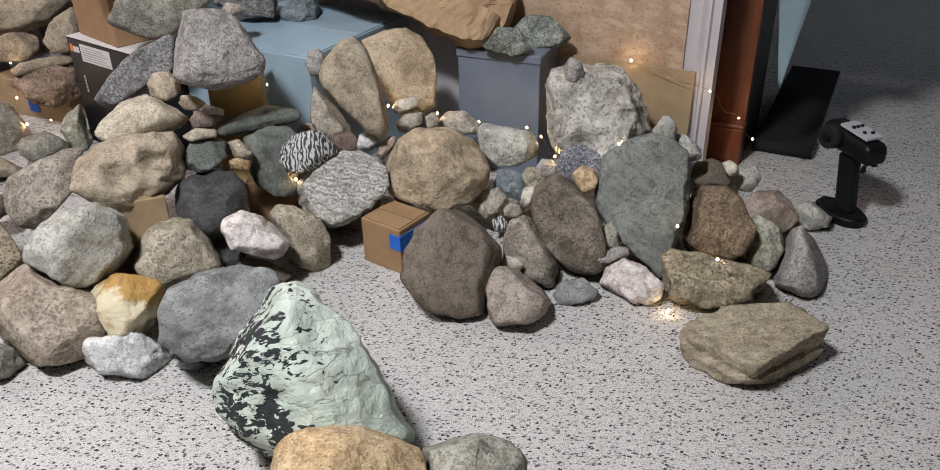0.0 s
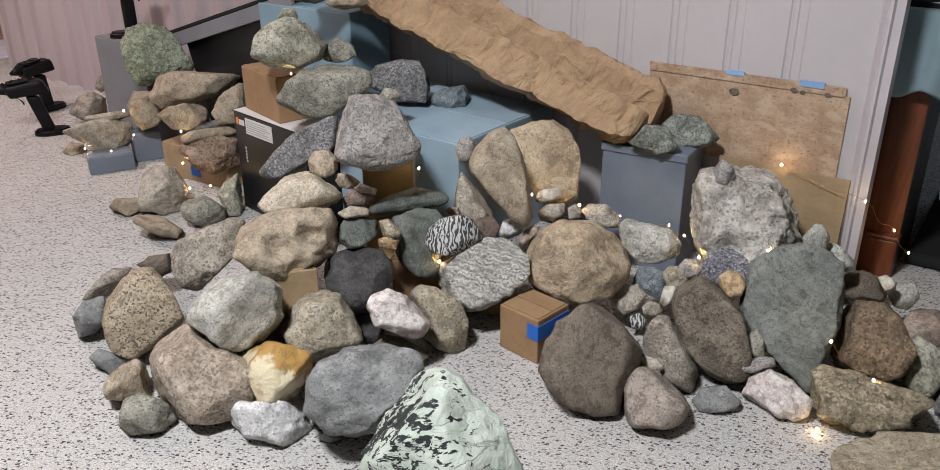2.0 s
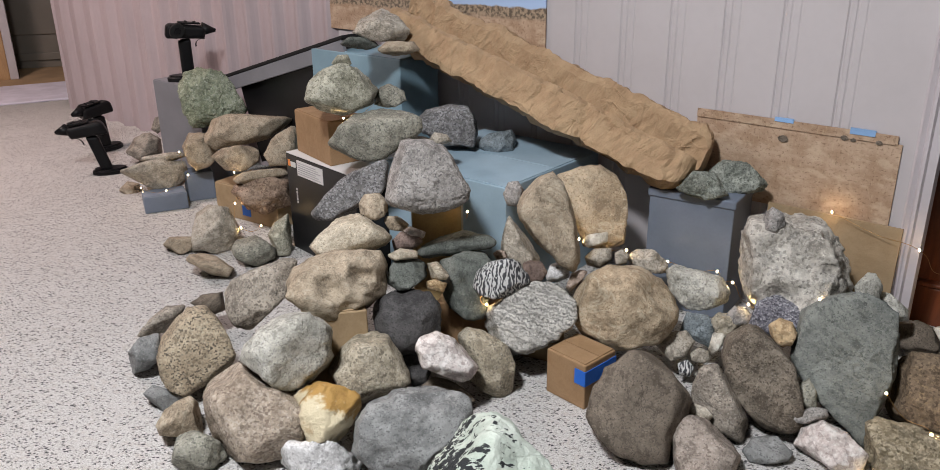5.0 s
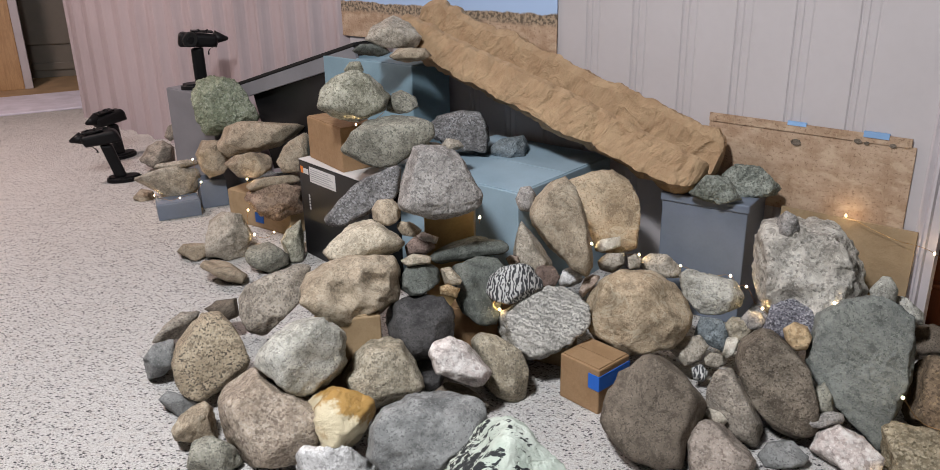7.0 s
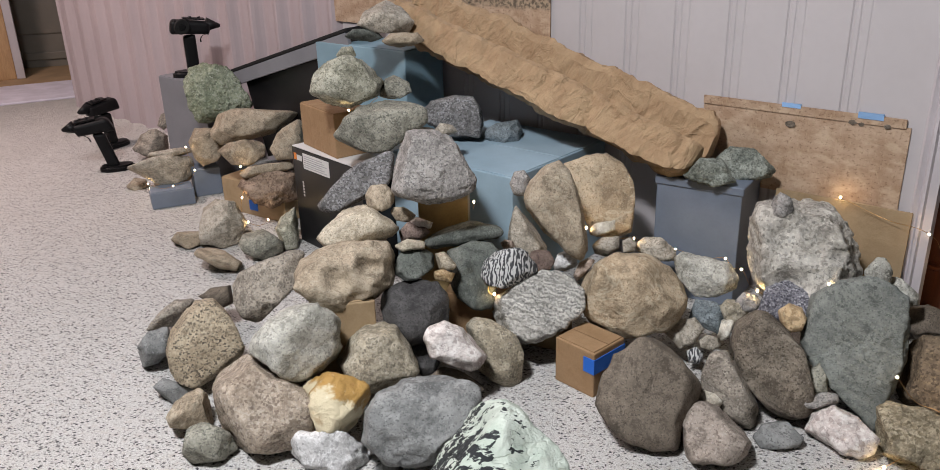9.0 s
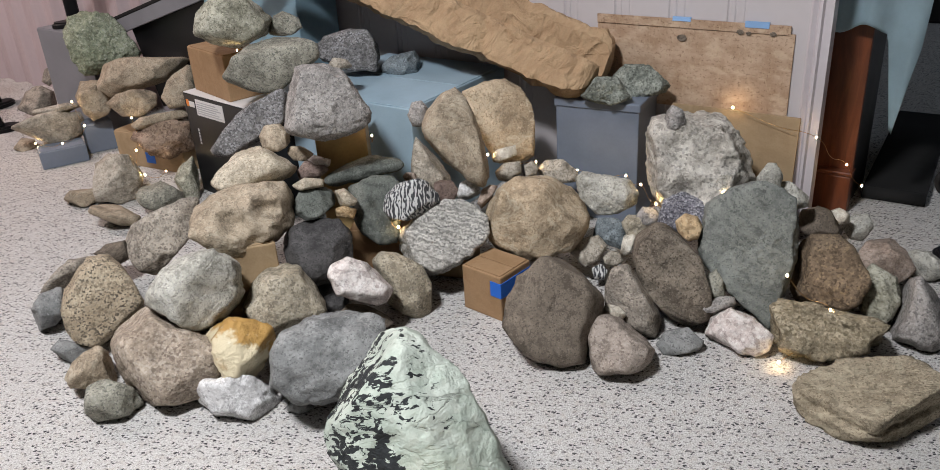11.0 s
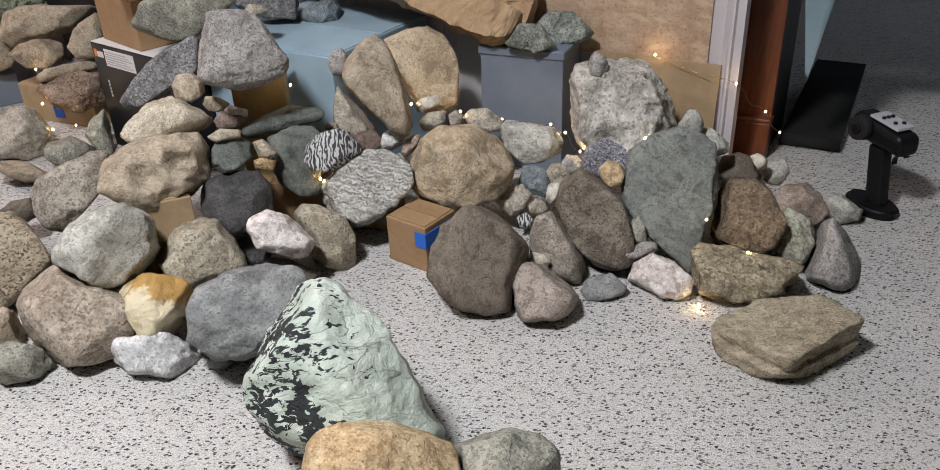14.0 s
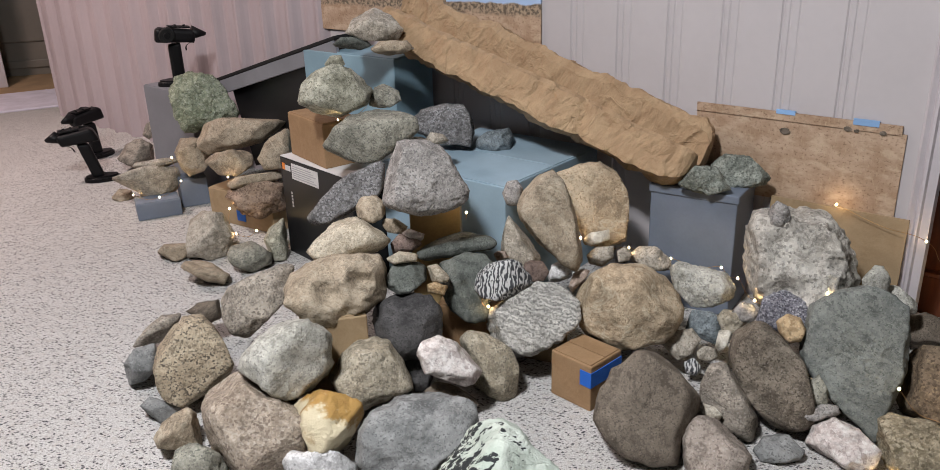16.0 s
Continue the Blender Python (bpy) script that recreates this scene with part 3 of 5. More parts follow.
def paper_chute():
    """A long trough of crumpled brown paper, two ridges with a valley between."""
    profile = [(-0.040, -0.078), (-0.108, -0.036), (-0.104, -0.024), (-0.066, 0.036), (-0.050, 0.040), (-0.020, -0.020), (0.018, -0.030), (0.030, 0.020), (0.040, 0.060),
               (0.062, 0.074), (0.085, 0.066), (0.104, 0.020), (0.104, -0.040), (0.030, -0.078)]
    length, rings, fine = 1.045, 170, 7
    ring = [Vector(a).lerp(Vector(b), j / fine) for a, b in zip(profile, profile[1:] + profile[:1]) for j in range(fine)]
    bm = bmesh.new()
    rows = []
    for i in range(rings + 1):
        x = length * i / rings
        end = min(1.0, 0.55 + 0.45 * math.sqrt(min(1.0, (length - x) / 0.05)), 0.75 + 0.25 * math.sqrt(min(1.0, x / 0.04)))
        row = []
        for o, h in ring:
            p = Vector((x, o, h))
            fold = abs(noise.noise(Vector((x * 15 + o * 9, o * 5, h * 5)))) + 0.55 * abs(noise.noise(Vector((x * 34 - h * 20, o * 11, h * 11 + 7))))
            crease = 0.008 * noise.fractal(p * 6, 1.0, 2.0, 2) + 0.020 * fold - 0.005
            n = Vector((0, o, h + 0.01)).normalized()
            row.append(bm.verts.new(Vector((x, o * end, h * end)) + n * crease + Vector((0, 0, 0.006 * noise.noise(Vector((x * 5, 0, 3)))))))
        rows.append(row)
    for a, b in zip(rows, rows[1:]):
        for k in range(len(ring)):
            j = (k + 1) % len(ring)
            bm.faces.new((a[k], a[j], b[j], b[k]))
    bm.faces.new(rows[0][::-1])
    bm.faces.new(rows[-1])
    bmesh.ops.recalc_face_normals(bm, faces=bm.faces[:])
    return bm


chute = holder("paper_chute", on_wall(-0.865, -0.125, 0.672) @ pose(0, 0, 0, 0, 16.4, 0),
               "long crumpled brown paper chute sloping down to the grey box", "paper chute")
part("trough", paper_chute(), KRAFT, chute, "crumpled brown kraft paper")
part("board", slab(0.02, 0.96, -0.010, 0.085, -0.094, -0.070, 0.003), CARDBOARD, chute, "plain cardboard backing")


# ---- hand controllers ----
def transmitter(m, label, screen=True, rake=0.0):
    """A pistol-grip radio controller: foot, grip, head, steering wheel and trigger."""
    tx = holder("transmitter", m, label, "radio controller", "radio controllers")
    bm = extruded([(0.06 * math.cos(a) * (1.25 if math.cos(a) < 0 else 1), 0.042 * math.sin(a)) for a in [2 * math.pi * k / 28 for k in range(28)]], 0, 0.022)
    bmesh.ops.bevel(bm, geom=[e for e in bm.edges if abs(e.verts[0].co.z - e.verts[1].co.z) < 1e-6 and e.verts[0].co.z > 0.02], offset=0.008, segments=3, affect="EDGES")
    part("foot", bm, BLACK_PLASTIC, tx)
    bm = slab(-0.024, 0.022, -0.016, 0.016, 0.016, 0.155, 0.010, 3)
    for v in bm.verts:
        v.co.x += -0.012 * (v.co.z - 0.02) / 0.14 + 0.006 * math.sin(v.co.z * 40)
    grip = part("grip", bm, BLACK_PLASTIC, tx)
    bm = slab(-0.085, 0.060, -0.030, 0.030, 0.148, 0.215, 0.014, 3)
    for v in bm.verts:
        k = (v.co.x + 0.085) / 0.145
        v.co.z += 0.012 * math.sin(k * 3) - (0.022 * k if v.co.z > 0.18 else -0.012 * (1 - k))
    head = part("head", bm, BLACK_PLASTIC, tx)
    if not screen:
        part("nose", rod((0.045, 0, 0.188), (0.10, 0, 0.180), 0.027, 0.006, 14), BLACK_PLASTIC, tx)
    wheel = part("steering_wheel", rod((-0.045, -0.029, 0.19), (-0.045, -0.050, 0.19), 0.029, 0.026, 24), BLACK_RUBBER, tx)
    part("hub", rod((-0.045, -0.049, 0.19), (-0.045, -0.054, 0.19), 0.013, 0.011, 16), BLACK_PLASTIC, wheel)
    bm = bmesh.new()
    last = None
    for k in range(9):
        a = -0.4 + 2.4 * k / 8
        pts = [Vector((0.052 - 0.022 * math.sin(a), y, 0.135 + 0.020 * math.cos(a))) for y in (-0.006, 0.006)]
        pts += [p + Vector((-0.004, 0, -0.003)) for p in pts[::-1]]
        loop = [bm.verts.new(p) for p in pts]
        if last:
            for j in range(4):
                bm.faces.new((last[j], last[(j + 1) % 4], loop[(j + 1) % 4], loop[j]))
        last = loop
    part("trigger", bm, BLACK_PLASTIC, tx)
    bm = slab(-0.040, 0.040, -0.023, 0.023, 0.211, 0.217, 0.001)
    for v in bm.verts:
        v.co.z -= 0.10 * v.co.x
    face = part("face_plate", bm, GREY_PLASTIC if screen else BLACK_PLASTIC, tx)
    for x, y in ((-0.012, -0.012), (-0.012, 0.0), (-0.012, 0.012), (0.016, -0.008), (0.022, 0.010)):
        part("knob", rod((x, y, 0.2155 - 0.1 * x), (x, y, 0.221 - 0.1 * x), 0.0045, 0.004, 12), BLACK_PLASTIC, face)
    for ob in tx.children_recursive:
        if not ob.name.startswith("foot"):
            for v in ob.data.vertices:
                v.co.x += rake * (v.co.z - 0.02)
    return tx


transmitter(pose(0.842, 1.70, 0, 0, 0, -68), "black pistol-grip radio controller with a grey face on the carpet")
transmitter(pose(-2.175, 2.81, 0, 0, 0, 214), "black pistol-grip radio controller standing on the carpet", False, 0.42)
transmitter(pose(-2.40, 3.13, 0, 0, 0, 250), "black pistol-grip radio controller near the ribbed wall", False, 0.25)
transmitter(on_wall(-1.93, -0.23, 0.371, 64), "black pistol-grip radio controller on the grey panel box", False, 0.15)
thing("paper_roll", rod((-2.80, 3.42, 0.018), (-2.67, 3.36, 0.018), 0.018, None, 24), WHITE_CARD, pose(0, 0, 0), "white paper roll lying on the carpet", "roll")

# ---- beyond the doorway ----
cabinet = holder("cabinet", on_wall(0.604, 0.135), "red-brown wooden cabinet with its shaded side coloured black", "cabinet")
part("front_panel", slab(-0.03, 0.090, 0.02, 0.04, 0.102, 0.62, 0.003), RED_WOOD, cabinet)
part("base_drawer", slab(-0.03, 0.092, 0.0, 0.04, 0.0, 0.10, 0.004), RED_WOOD, cabinet)
part("ledge", slab(-0.03, 0.094, -0.004, 0.04, 0.1005, 0.112, 0.004), RED_WOOD, cabinet)
# the shade on the cabinet's flank is put into this black colour
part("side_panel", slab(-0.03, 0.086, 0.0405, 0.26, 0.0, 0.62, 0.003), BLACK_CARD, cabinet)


def draped_cloth():
    bm = bmesh.new()
    grid = []
    for i in range(41):
        row = []
        for j in range(25):
            x, k = -0.02 + 0.30 * i / 40, j / 24
            corner = max(0.0, 1 - abs(x - 0.165) / 0.04)
            drop = 0.19 + 0.26 * corner + 0.012 * math.sin(x * 60)
            if x > 0.20:
                drop = 0.10
            y = -0.012 - 0.012 * math.sin(x * 75 + k * 1.4) * k - 0.012 * k
            row.append(bm.verts.new((x, y + 0.10 * max(0, x - 0.16), 0.66 - drop * k)))
        grid.append(row)
    for a, b in zip(grid, grid[1:]):
        for j in range(24):
            bm.faces.new((a[j], a[j + 1], b[j + 1], b[j])).smooth = True
    bmesh.ops.solidify(bm, geom=bm.faces[:], thickness=0.003)
    return bm


thing("tablecloth", draped_cloth(), CLOTH, on_wall(0.604, 0.135), "pale blue cloth hanging over the cabinet with a pointed corner", "cloth")
# table top out of view, added to throw shade over the mat
thing("shelf_board", slab(-0.02, 0.36, -0.005, 0.9, 0.645, 0.67, 0.003), BLACK_CARD, on_wall(0.604, 0.16), "unseen dark table top added beside the doorway to shade the mat", "table top")
mat_roll = holder("floor_mat", pose(0.78, 2.04, 0, 0, 0, -26), "black rubber mat folded over on the carpet", "mat")
part("sheet", slab(-0.05, 0.10, 0.03, 0.72, 0.022, 0.034, 0.004), BLACK_RUBBER, mat_roll)
part("fold", slab(-0.05, 0.10, 0.03, 0.70, 0.0, 0.011, 0.004), PANEL_GREY, mat_roll, "grey felt backing")
bm = bmesh.new()
loops = []
for k in range(13):
    a = math.pi * k / 12
    loops.append([bm.verts.new((x, 0.031 - r * math.sin(a), 0.017 - r * math.cos(a))) for x in (-0.05, 0.10) for r in (0.017, 0.008)])
for a, b in zip(loops, loops[1:]):
    for i, j in ((0, 1), (1, 3), (3, 2), (2, 0)):
        bm.faces.new((a[i], a[j], b[j], b[i])).smooth = True
part("bend", bm, BLACK_RUBBER, mat_roll)
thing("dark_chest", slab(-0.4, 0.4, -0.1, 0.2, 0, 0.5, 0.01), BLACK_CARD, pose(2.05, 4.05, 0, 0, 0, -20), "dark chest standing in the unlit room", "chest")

# ---- hallway past the ribbed wall ----
tagged(thing("rug", slab(-1.6, 1.2, -0.30, 0.26, 0.0, 0.012, 0.004), RUG, pose(-3.75, 4.05, 0, 0, 0, 38), "pale lavender runner rug lying on the carpet", "rug"))
tagged(thing("hall_floor", slab(-1.9, 1.4, 0.27, 2.4, 0.0, 0.006, 0), TAN_FLOOR, pose(-3.75, 4.05, 0, 0, 0, 38), "tan hallway flooring", "flooring"), kind="structure")
door = holder("hall_cabinet", pose(-4.02, 4.50, 0.006, 0, 0, 38), "pale wooden cupboard standing in the hallway", "cupboard")
part("side", slab(-0.9, 0.0, 0, 0.04, 0, 2.0, 0.004), PALE_WOOD, door)
part("edge", slab(0.001, 0.05, -0.004, 0.05, 0, 2.0, 0.004), TRIM_PAINT, door)
hall = holder("door_hall", pose(-3.9, 5.0, 0.006, 0, 0, 30), "dull grey panelled door in the dark hallway", "door", kind="structure")
part("leaf", slab(-0.6, 0.9, 0.05, 0.09, 0, 2.05, 0.002), DOOR_PAINT, hall)
for x in (-0.45, 0.15):
    part("door_panel", slab(x, x + 0.45, 0.038, 0.049, 0.22, 1.0, 0.008), DOOR_PAINT, hall)
part("bottom_rail", slab(-0.6, 0.9, 0.035, 0.049, 0.05, 0.10, 0.004), DOOR_PAINT, hall)


# ---- fairy lights ----
def fairy_string(points, label, sag=0.012, ends=()):
    points = [*points, *ends]
    string = holder("fairy_lights", pose(*points[0]), label, "fairy lights", "fairy lights")
    origin = Vector(points[0])
    curve = bpy.data.curves.new("wire", "CURVE")
    curve.dimensions, curve.bevel_depth, curve.bevel_resolution = "3D", 0.0006, 1
    spline = curve.splines.new("BEZIER")
    path = []
    for a, b in zip(points, points[1:]):
        a, b = Vector(a), Vector(b)
        path += [a, (a + b) / 2 + Vector((random.uniform(-1, 1), random.uniform(-1, 1), -1)) * sag]
    path.append(Vector(points[-1]))
    spline.bezier_points.add(len(path) - 1)
    for p, co in zip(spline.bezier_points, path):
        p.co, p.handle_left_type, p.handle_right_type = co - origin, "AUTO", "AUTO"
    wire = new("wire", curve)
    curve.materials.append(COPPER)
    wire.parent = string
    for p in points[:len(points) - len(ends)]:
        bm = bmesh.new()
        bmesh.ops.create_icosphere(bm, subdivisions=2, radius=0.0023)
        for v in bm.verts:
            v.co = Vector((v.co.x, v.co.y, v.co.z * 1.3)) + Vector(p) - origin
        part("bulb", bm, GLOW, string, "glowing warm-white bulb")


# ---- rocks ----
BALLS = {}


def ball(level):
    if level not in BALLS:
        bm = bmesh.new()
        bmesh.ops.create_icosphere(bm, subdivisions=level, radius=1.0)
        BALLS[level] = (np.array([v.co[:] for v in bm.verts]), [[v.index for v in f.verts] for f in bm.faces])
        bm.free()
    return BALLS[level]


COUNT = [0]


# bedding of the layered kinds: axis in the rock's own frame, thickness and depth of a ledge
BEDDING = {LAYERED.name: ((0.25, 0.2, 1.0), 0.021, 0.020), FLATSTONE.name: ((0.05, 1.0, 0.1), 0.013, 0.009), REDSTONE.name: ((0.1, 0.1, 1.0), 0.022, 0.012),
           GNEISS.name: ((0.45, 0.15, 1.0), 0.012, 0.004), GREENSLAB.name: ((0.9, 0.6, 0.25), 0.016, 0.0022), LIMESTONE_GREY.name: ((0.4, 0.3, 1.0), 0.020, 0.003)}


FLAKY = {m.name for m in (LIMESTONE_BIG, LAYERED, QUARTZ, GREENSCHIST, REDSTONE, BRECCIA, JASPER, IRONSTONE, LIMESTONE_GREEN, SERPENTINE)}


def rock(name, material, at, turn, deep, cuts, sharp, label, faces=(), dents=()):
    """A rock as a block dressed by flat cuts: cuts are (angle, distance) pairs round its broad face, deep is half its thickness,
    sharp how crisp its edges are, faces are chosen flats (x, y, z, how far out, with z up), dents are hollows (x, z, radius, depth) in its front.
    Its underside is flat where it lies on the floor."""
    COUNT[0] += 1
    rng = np.random.default_rng(COUNT[0] + 7)
    mean = float(np.mean([d for _, d in cuts]))
    dirs, tris = ball(6 if mean > 0.085 else 5 if mean > 0.03 else 4)
    crisp = min(1.25, max(0.0, (sharp - 5) / 8))
    power = 14 + 120 * crisp
    upright = Euler((-radians(turn[0]), 0, 0)).to_matrix()
    normals, dist = [], []

    def dressed():
        n, d = np.array(normals), np.maximum(np.array(dist), 0.004)
        lean = np.maximum(dirs @ n.T, 0) / d
        return dirs * ((lean ** power).sum(1) ** (-1 / power) * (1.01 + 0.5 / power))[:, None]

    for a, d in cuts:
        a, b = radians(a), radians(rng.uniform(-14, 14))
        normals.append((math.cos(a) * math.cos(b), math.sin(b), math.sin(a) * math.cos(b)))
        dist.append(d * math.cos(b))
    for side in (-1, 1):
        v = np.array([rng.uniform(-0.2, 0.2), side, rng.uniform(-0.2, 0.2)])
        normals.append(v / np.linalg.norm(v))
        dist.append(deep * (1.3 if faces and side < 0 else 1 + 0.12 * min(1.0, crisp)))
    co = dressed()
    for side in (-1, 1):
        count = 7 if crisp < 0.3 else int(rng.integers(4, 7))
        start = rng.uniform(0, 6.28)
        if faces and side < 0:
            flats = [upright @ Vector(f[:3]).normalized() for f in faces]
            outs = [f[3] for f in faces]
        else:
            flats, outs = [], []
            for k in range(count):
                e, b = start + 6.28 * (k + rng.uniform(-0.35, 0.35)) / count, radians(rng.uniform(32, 62))
                flats.append(Vector((math.cos(e) * math.cos(b), side * math.sin(b), math.sin(e) * math.cos(b))))
                outs.append(rng.uniform(0.68, 0.86) if crisp > 0.3 else rng.uniform(0.86, 0.93))
        for v, out in zip(flats, outs):
            normals.append(tuple(v))
            dist.append(float((co @ np.array(v)).max()) * out)
    co = dressed()
    for _ in range(int(5 + 16 * crisp)):
        v = rng.normal(size=3)
        v[1] -= 0.6
        v /= np.linalg.norm(v)
        normals.append(tuple(v))
        dist.append(float((co @ v).max()) * rng.uniform(0.91, 0.985))
    co = dressed()
    off = Vector(rng.uniform(-50, 50, 3))
    k1, k2 = 0.9 / mean, 2.6 / mean
    size = min(1.0, mean / 0.06)
    shift = np.empty(len(co))
    bed = BEDDING.get(material.name)
    flaky = crisp * (0.045 if material.name in FLAKY else 0.022)
    if bed:
        axis = Vector(bed[0]).normalized()
        ledges = rng.uniform(-1, 0.35, 64)
    for i, p in enumerate(co):
        p = Vector(p)
        lump = noise.fractal(p * k1 + off, 1.0, 2.0, 2)
        chip = noise.fractal(p * k2 + off, 0.8, 2.1, 4)
        pit = noise.fractal(p * 110 + off, 0.6, 2.1, 3)
        q = p * (1.5 / mean) + off * 1.7 + Vector((chip, lump, chip)) * 0.22
        ridge = abs(noise.noise(q)) + 0.5 * abs(noise.noise(q * 2.3)) + 0.3 * abs(noise.noise(q * 5.1))
        shift[i] = mean * (0.022 * lump + (0.006 + 0.010 * crisp) * chip + (0.008 + 0.030 * crisp) * (0.3 - ridge)) + 0.0011 * pit * (0.4 + 0.6 * size)
        flake = 2.6 * noise.fractal(p * (1.15 / mean) - off, 0.9, 2.2, 4) + 8
        step, rise = int(flake), flake - int(flake)
        rise = min(1.0, max(0.0, (rise - 0.72) / 0.28))
        shift[i] += mean * flaky * (step - 8 + rise * rise * (3 - 2 * rise))
        if bed:
            s = p.dot(axis) / bed[1] + 0.55 * lump + 0.35 * chip + 40
            k, f = int(s) % 64, s - int(s)
            f = min(1.0, max(0.0, (f - 0.82) / 0.18))
            shift[i] += size * bed[2] * (ledges[k] * (1 - f) + ledges[(k + 1) % 64] * f)
    co = co + dirs * shift[:, None]
    for x, z, r, depth in dents:
        d = np.hypot(co[:, 0] - x, co[:, 2] - z) / r
        co[:, 1] += np.where((dirs[:, 1] < 0) & (d < 1), depth * (1 - d * d) ** 2, 0)
    # bring the outline of the broad face back to the cuts
    turns = np.linspace(-math.pi, math.pi, 49)
    want = np.array([min(d / max(0.2, math.cos(t - radians(a))) for a, d in cuts if math.cos(t - radians(a)) > 0.2) for t in turns])
    angle, reach = np.arctan2(co[:, 2], co[:, 0]), np.hypot(co[:, 0], co[:, 2])
    have = np.array([reach[np.abs((angle - t + math.pi) % (2 * math.pi) - math.pi) < 0.09].max(initial=1e-4) for t in turns])
    ratio = np.clip(want / have, 0.85, 1.2) * 1.02
    ratio[0] = ratio[-1] = (ratio[0] + ratio[-1]) / 2
    grow = np.interp(angle, turns, ratio)
    co[:, 0] *= grow
    co[:, 2] *= grow
    m = pose(*at, turn[0], 0, turn[1])
    rot, pos = np.array(m.to_3x3()), np.array(m.translation)
    world_co = co @ rot.T + pos
    world_co[:, 2] = np.where(world_co[:, 2] < 0.001, 0.001 - np.minimum(0.002, (0.001 - world_co[:, 2]) * 0.02), world_co[:, 2])
    co = (world_co - pos) @ rot
    me = bpy.data.meshes.new(name)
    me.from_pydata(co.tolist(), [], tris)
    me.polygons.foreach_set("use_smooth", [True] * len(me.polygons))
    me.materials.append(material)
    ob = new(name, me)
    ob.matrix_world = m
    return tagged(ob, label, "rock", "rock pile")


rock("boulder", GRANITE_GREY, (-0.544, 1.686, 0.412), (-15, 18), 0.067, ((203, 0.1), (245, 0.086), (257, 0.079), (280, 0.077), (282, 0.077), (305, 0.095), (7, 0.093), (26, 0.078), (64, 0.084), (83, 0.087), (101, 0.094), (155, 0.082), (160, 0.08), (165, 0.081)), 14, "grey trapezoid granite boulder resting on the gold box", ((0.02, -0.9, 0.42, 0.80), (0, -0.75, -0.65, 0.84), (0.75, -0.65, 0.2, 0.88), (-0.75, -0.6, 0.3, 0.88)))
rock("boulder", GRANITE_GREEN, (-0.760, 1.983, 0.431), (-14, 19), 0.083, ((194, 0.117), (240, 0.087), (260, 0.072), (273, 0.067), (303, 0.065), (2, 0.118), (51, 0.096), (84, 0.067), (99, 0.06), (125, 0.073), (145, 0.089)), 9, "rounded grey speckled boulder beside the brown carton", ((0.1, -0.75, 0.65, 0.88), (-0.3, -0.93, -0.2, 0.86), (0.5, -0.7, -0.5, 0.9)))
rock("rock_slab", GRANITE_DARK, (-0.751, 1.780, 0.339), (-16, 23), 0.038, ((204, 0.115), (239, 0.099), (274, 0.061), (295, 0.04), (322, 0.061), (352, 0.082), (49, 0.105), (105, 0.051), (121, 0.041), (130, 0.043), (144, 0.059)), 16, "dark speckled rock slab leaning on the black box", ((-0.2, -0.9, 0.4, 0.82), (0.2, -0.8, -0.5, 0.9)))
rock("stone", SANDSTONE, (-0.682, 1.723, 0.326), (-17, 22), 0.039, ((187, 0.033), (244, 0.03), (294, 0.03), (346, 0.035), (43, 0.032), (91, 0.03), (146, 0.032)), 16, "small tan angular stone in the rock pile")
rock("rock", SANDSTONE_PALE, (-0.704, 1.627, 0.284), (-19, 24), 0.071, ((219, 0.087), (268, 0.037), (282, 0.045), (324, 0.083), (43, 0.066), (57, 0.054), (58, 0.054), (98, 0.049), (124, 0.054), (137, 0.062)), 12, "pale tan flat rock in the upper pile", ((-0.2, -0.55, 0.8, 0.82), (0.1, -0.9, -0.4, 0.84), (0.6, -0.6, 0.5, 0.88)))
rock("boulder", SANDSTONE, (-0.696, 1.512, 0.222), (-22, 26), 0.095, ((187, 0.115), (231, 0.087), (246, 0.087), (270, 0.086), (294, 0.078), (305, 0.083), (335, 0.098), (358, 0.107), (28, 0.11), (70, 0.089), (90, 0.073), (102, 0.072), (118, 0.082), (151, 0.104)), 10, "large tan water-worn boulder with scooped hollows", (), ((-0.030, -0.006, 0.042, 0.034), (0.042, 0.012, 0.038, 0.034), (0.0, -0.050, 0.035, 0.016), (-0.02, 0.055, 0.04, 0.012)))
rock("rock", GRANITE_BROWN, (-0.888, 1.517, 0.182), (-24, 28), 0.073, ((200, 0.082), (246, 0.088), (309, 0.047), (342, 0.067), (71, 0.088), (108, 0.05), (141, 0.064), (177, 0.074)), 14, "grey-brown rough rock at the pile's edge")
rock("boulder", LIMESTONE_GREY, (-0.739, 1.337, 0.149), (-26, 30), 0.096, ((224, 0.074), (252, 0.079), (286, 0.077), (310, 0.077), (320, 0.08), (355, 0.085), (28, 0.087), (48, 0.084), (85, 0.075), (98, 0.072), (124, 0.073), (127, 0.075), (160, 0.095)), 16, "light grey faceted boulder on the rock pile", ((-0.05, -0.3, 0.95, 0.80), (-0.6, -0.78, 0.15, 0.80), (0.35, -0.93, 0.05, 0.80), (0.85, -0.5, 0.0, 0.86), (-0.1, -0.85, -0.5, 0.88)))
rock("boulder", GRANITE_TAN, (-0.598, 1.404, 0.085), (-28, 24), 0.078, ((211, 0.074), (232, 0.073), (282, 0.068), (298, 0.072), (354, 0.081), (21, 0.071), (29, 0.07), (63, 0.075), (93, 0.074), (125, 0.072), (148, 0.073)), 11, "tan grey pointed boulder in the lower pile", ((-0.5, -0.75, 0.45, 0.82), (0.5, -0.75, 0.4, 0.82), (0.05, -0.9, -0.4, 0.88)))
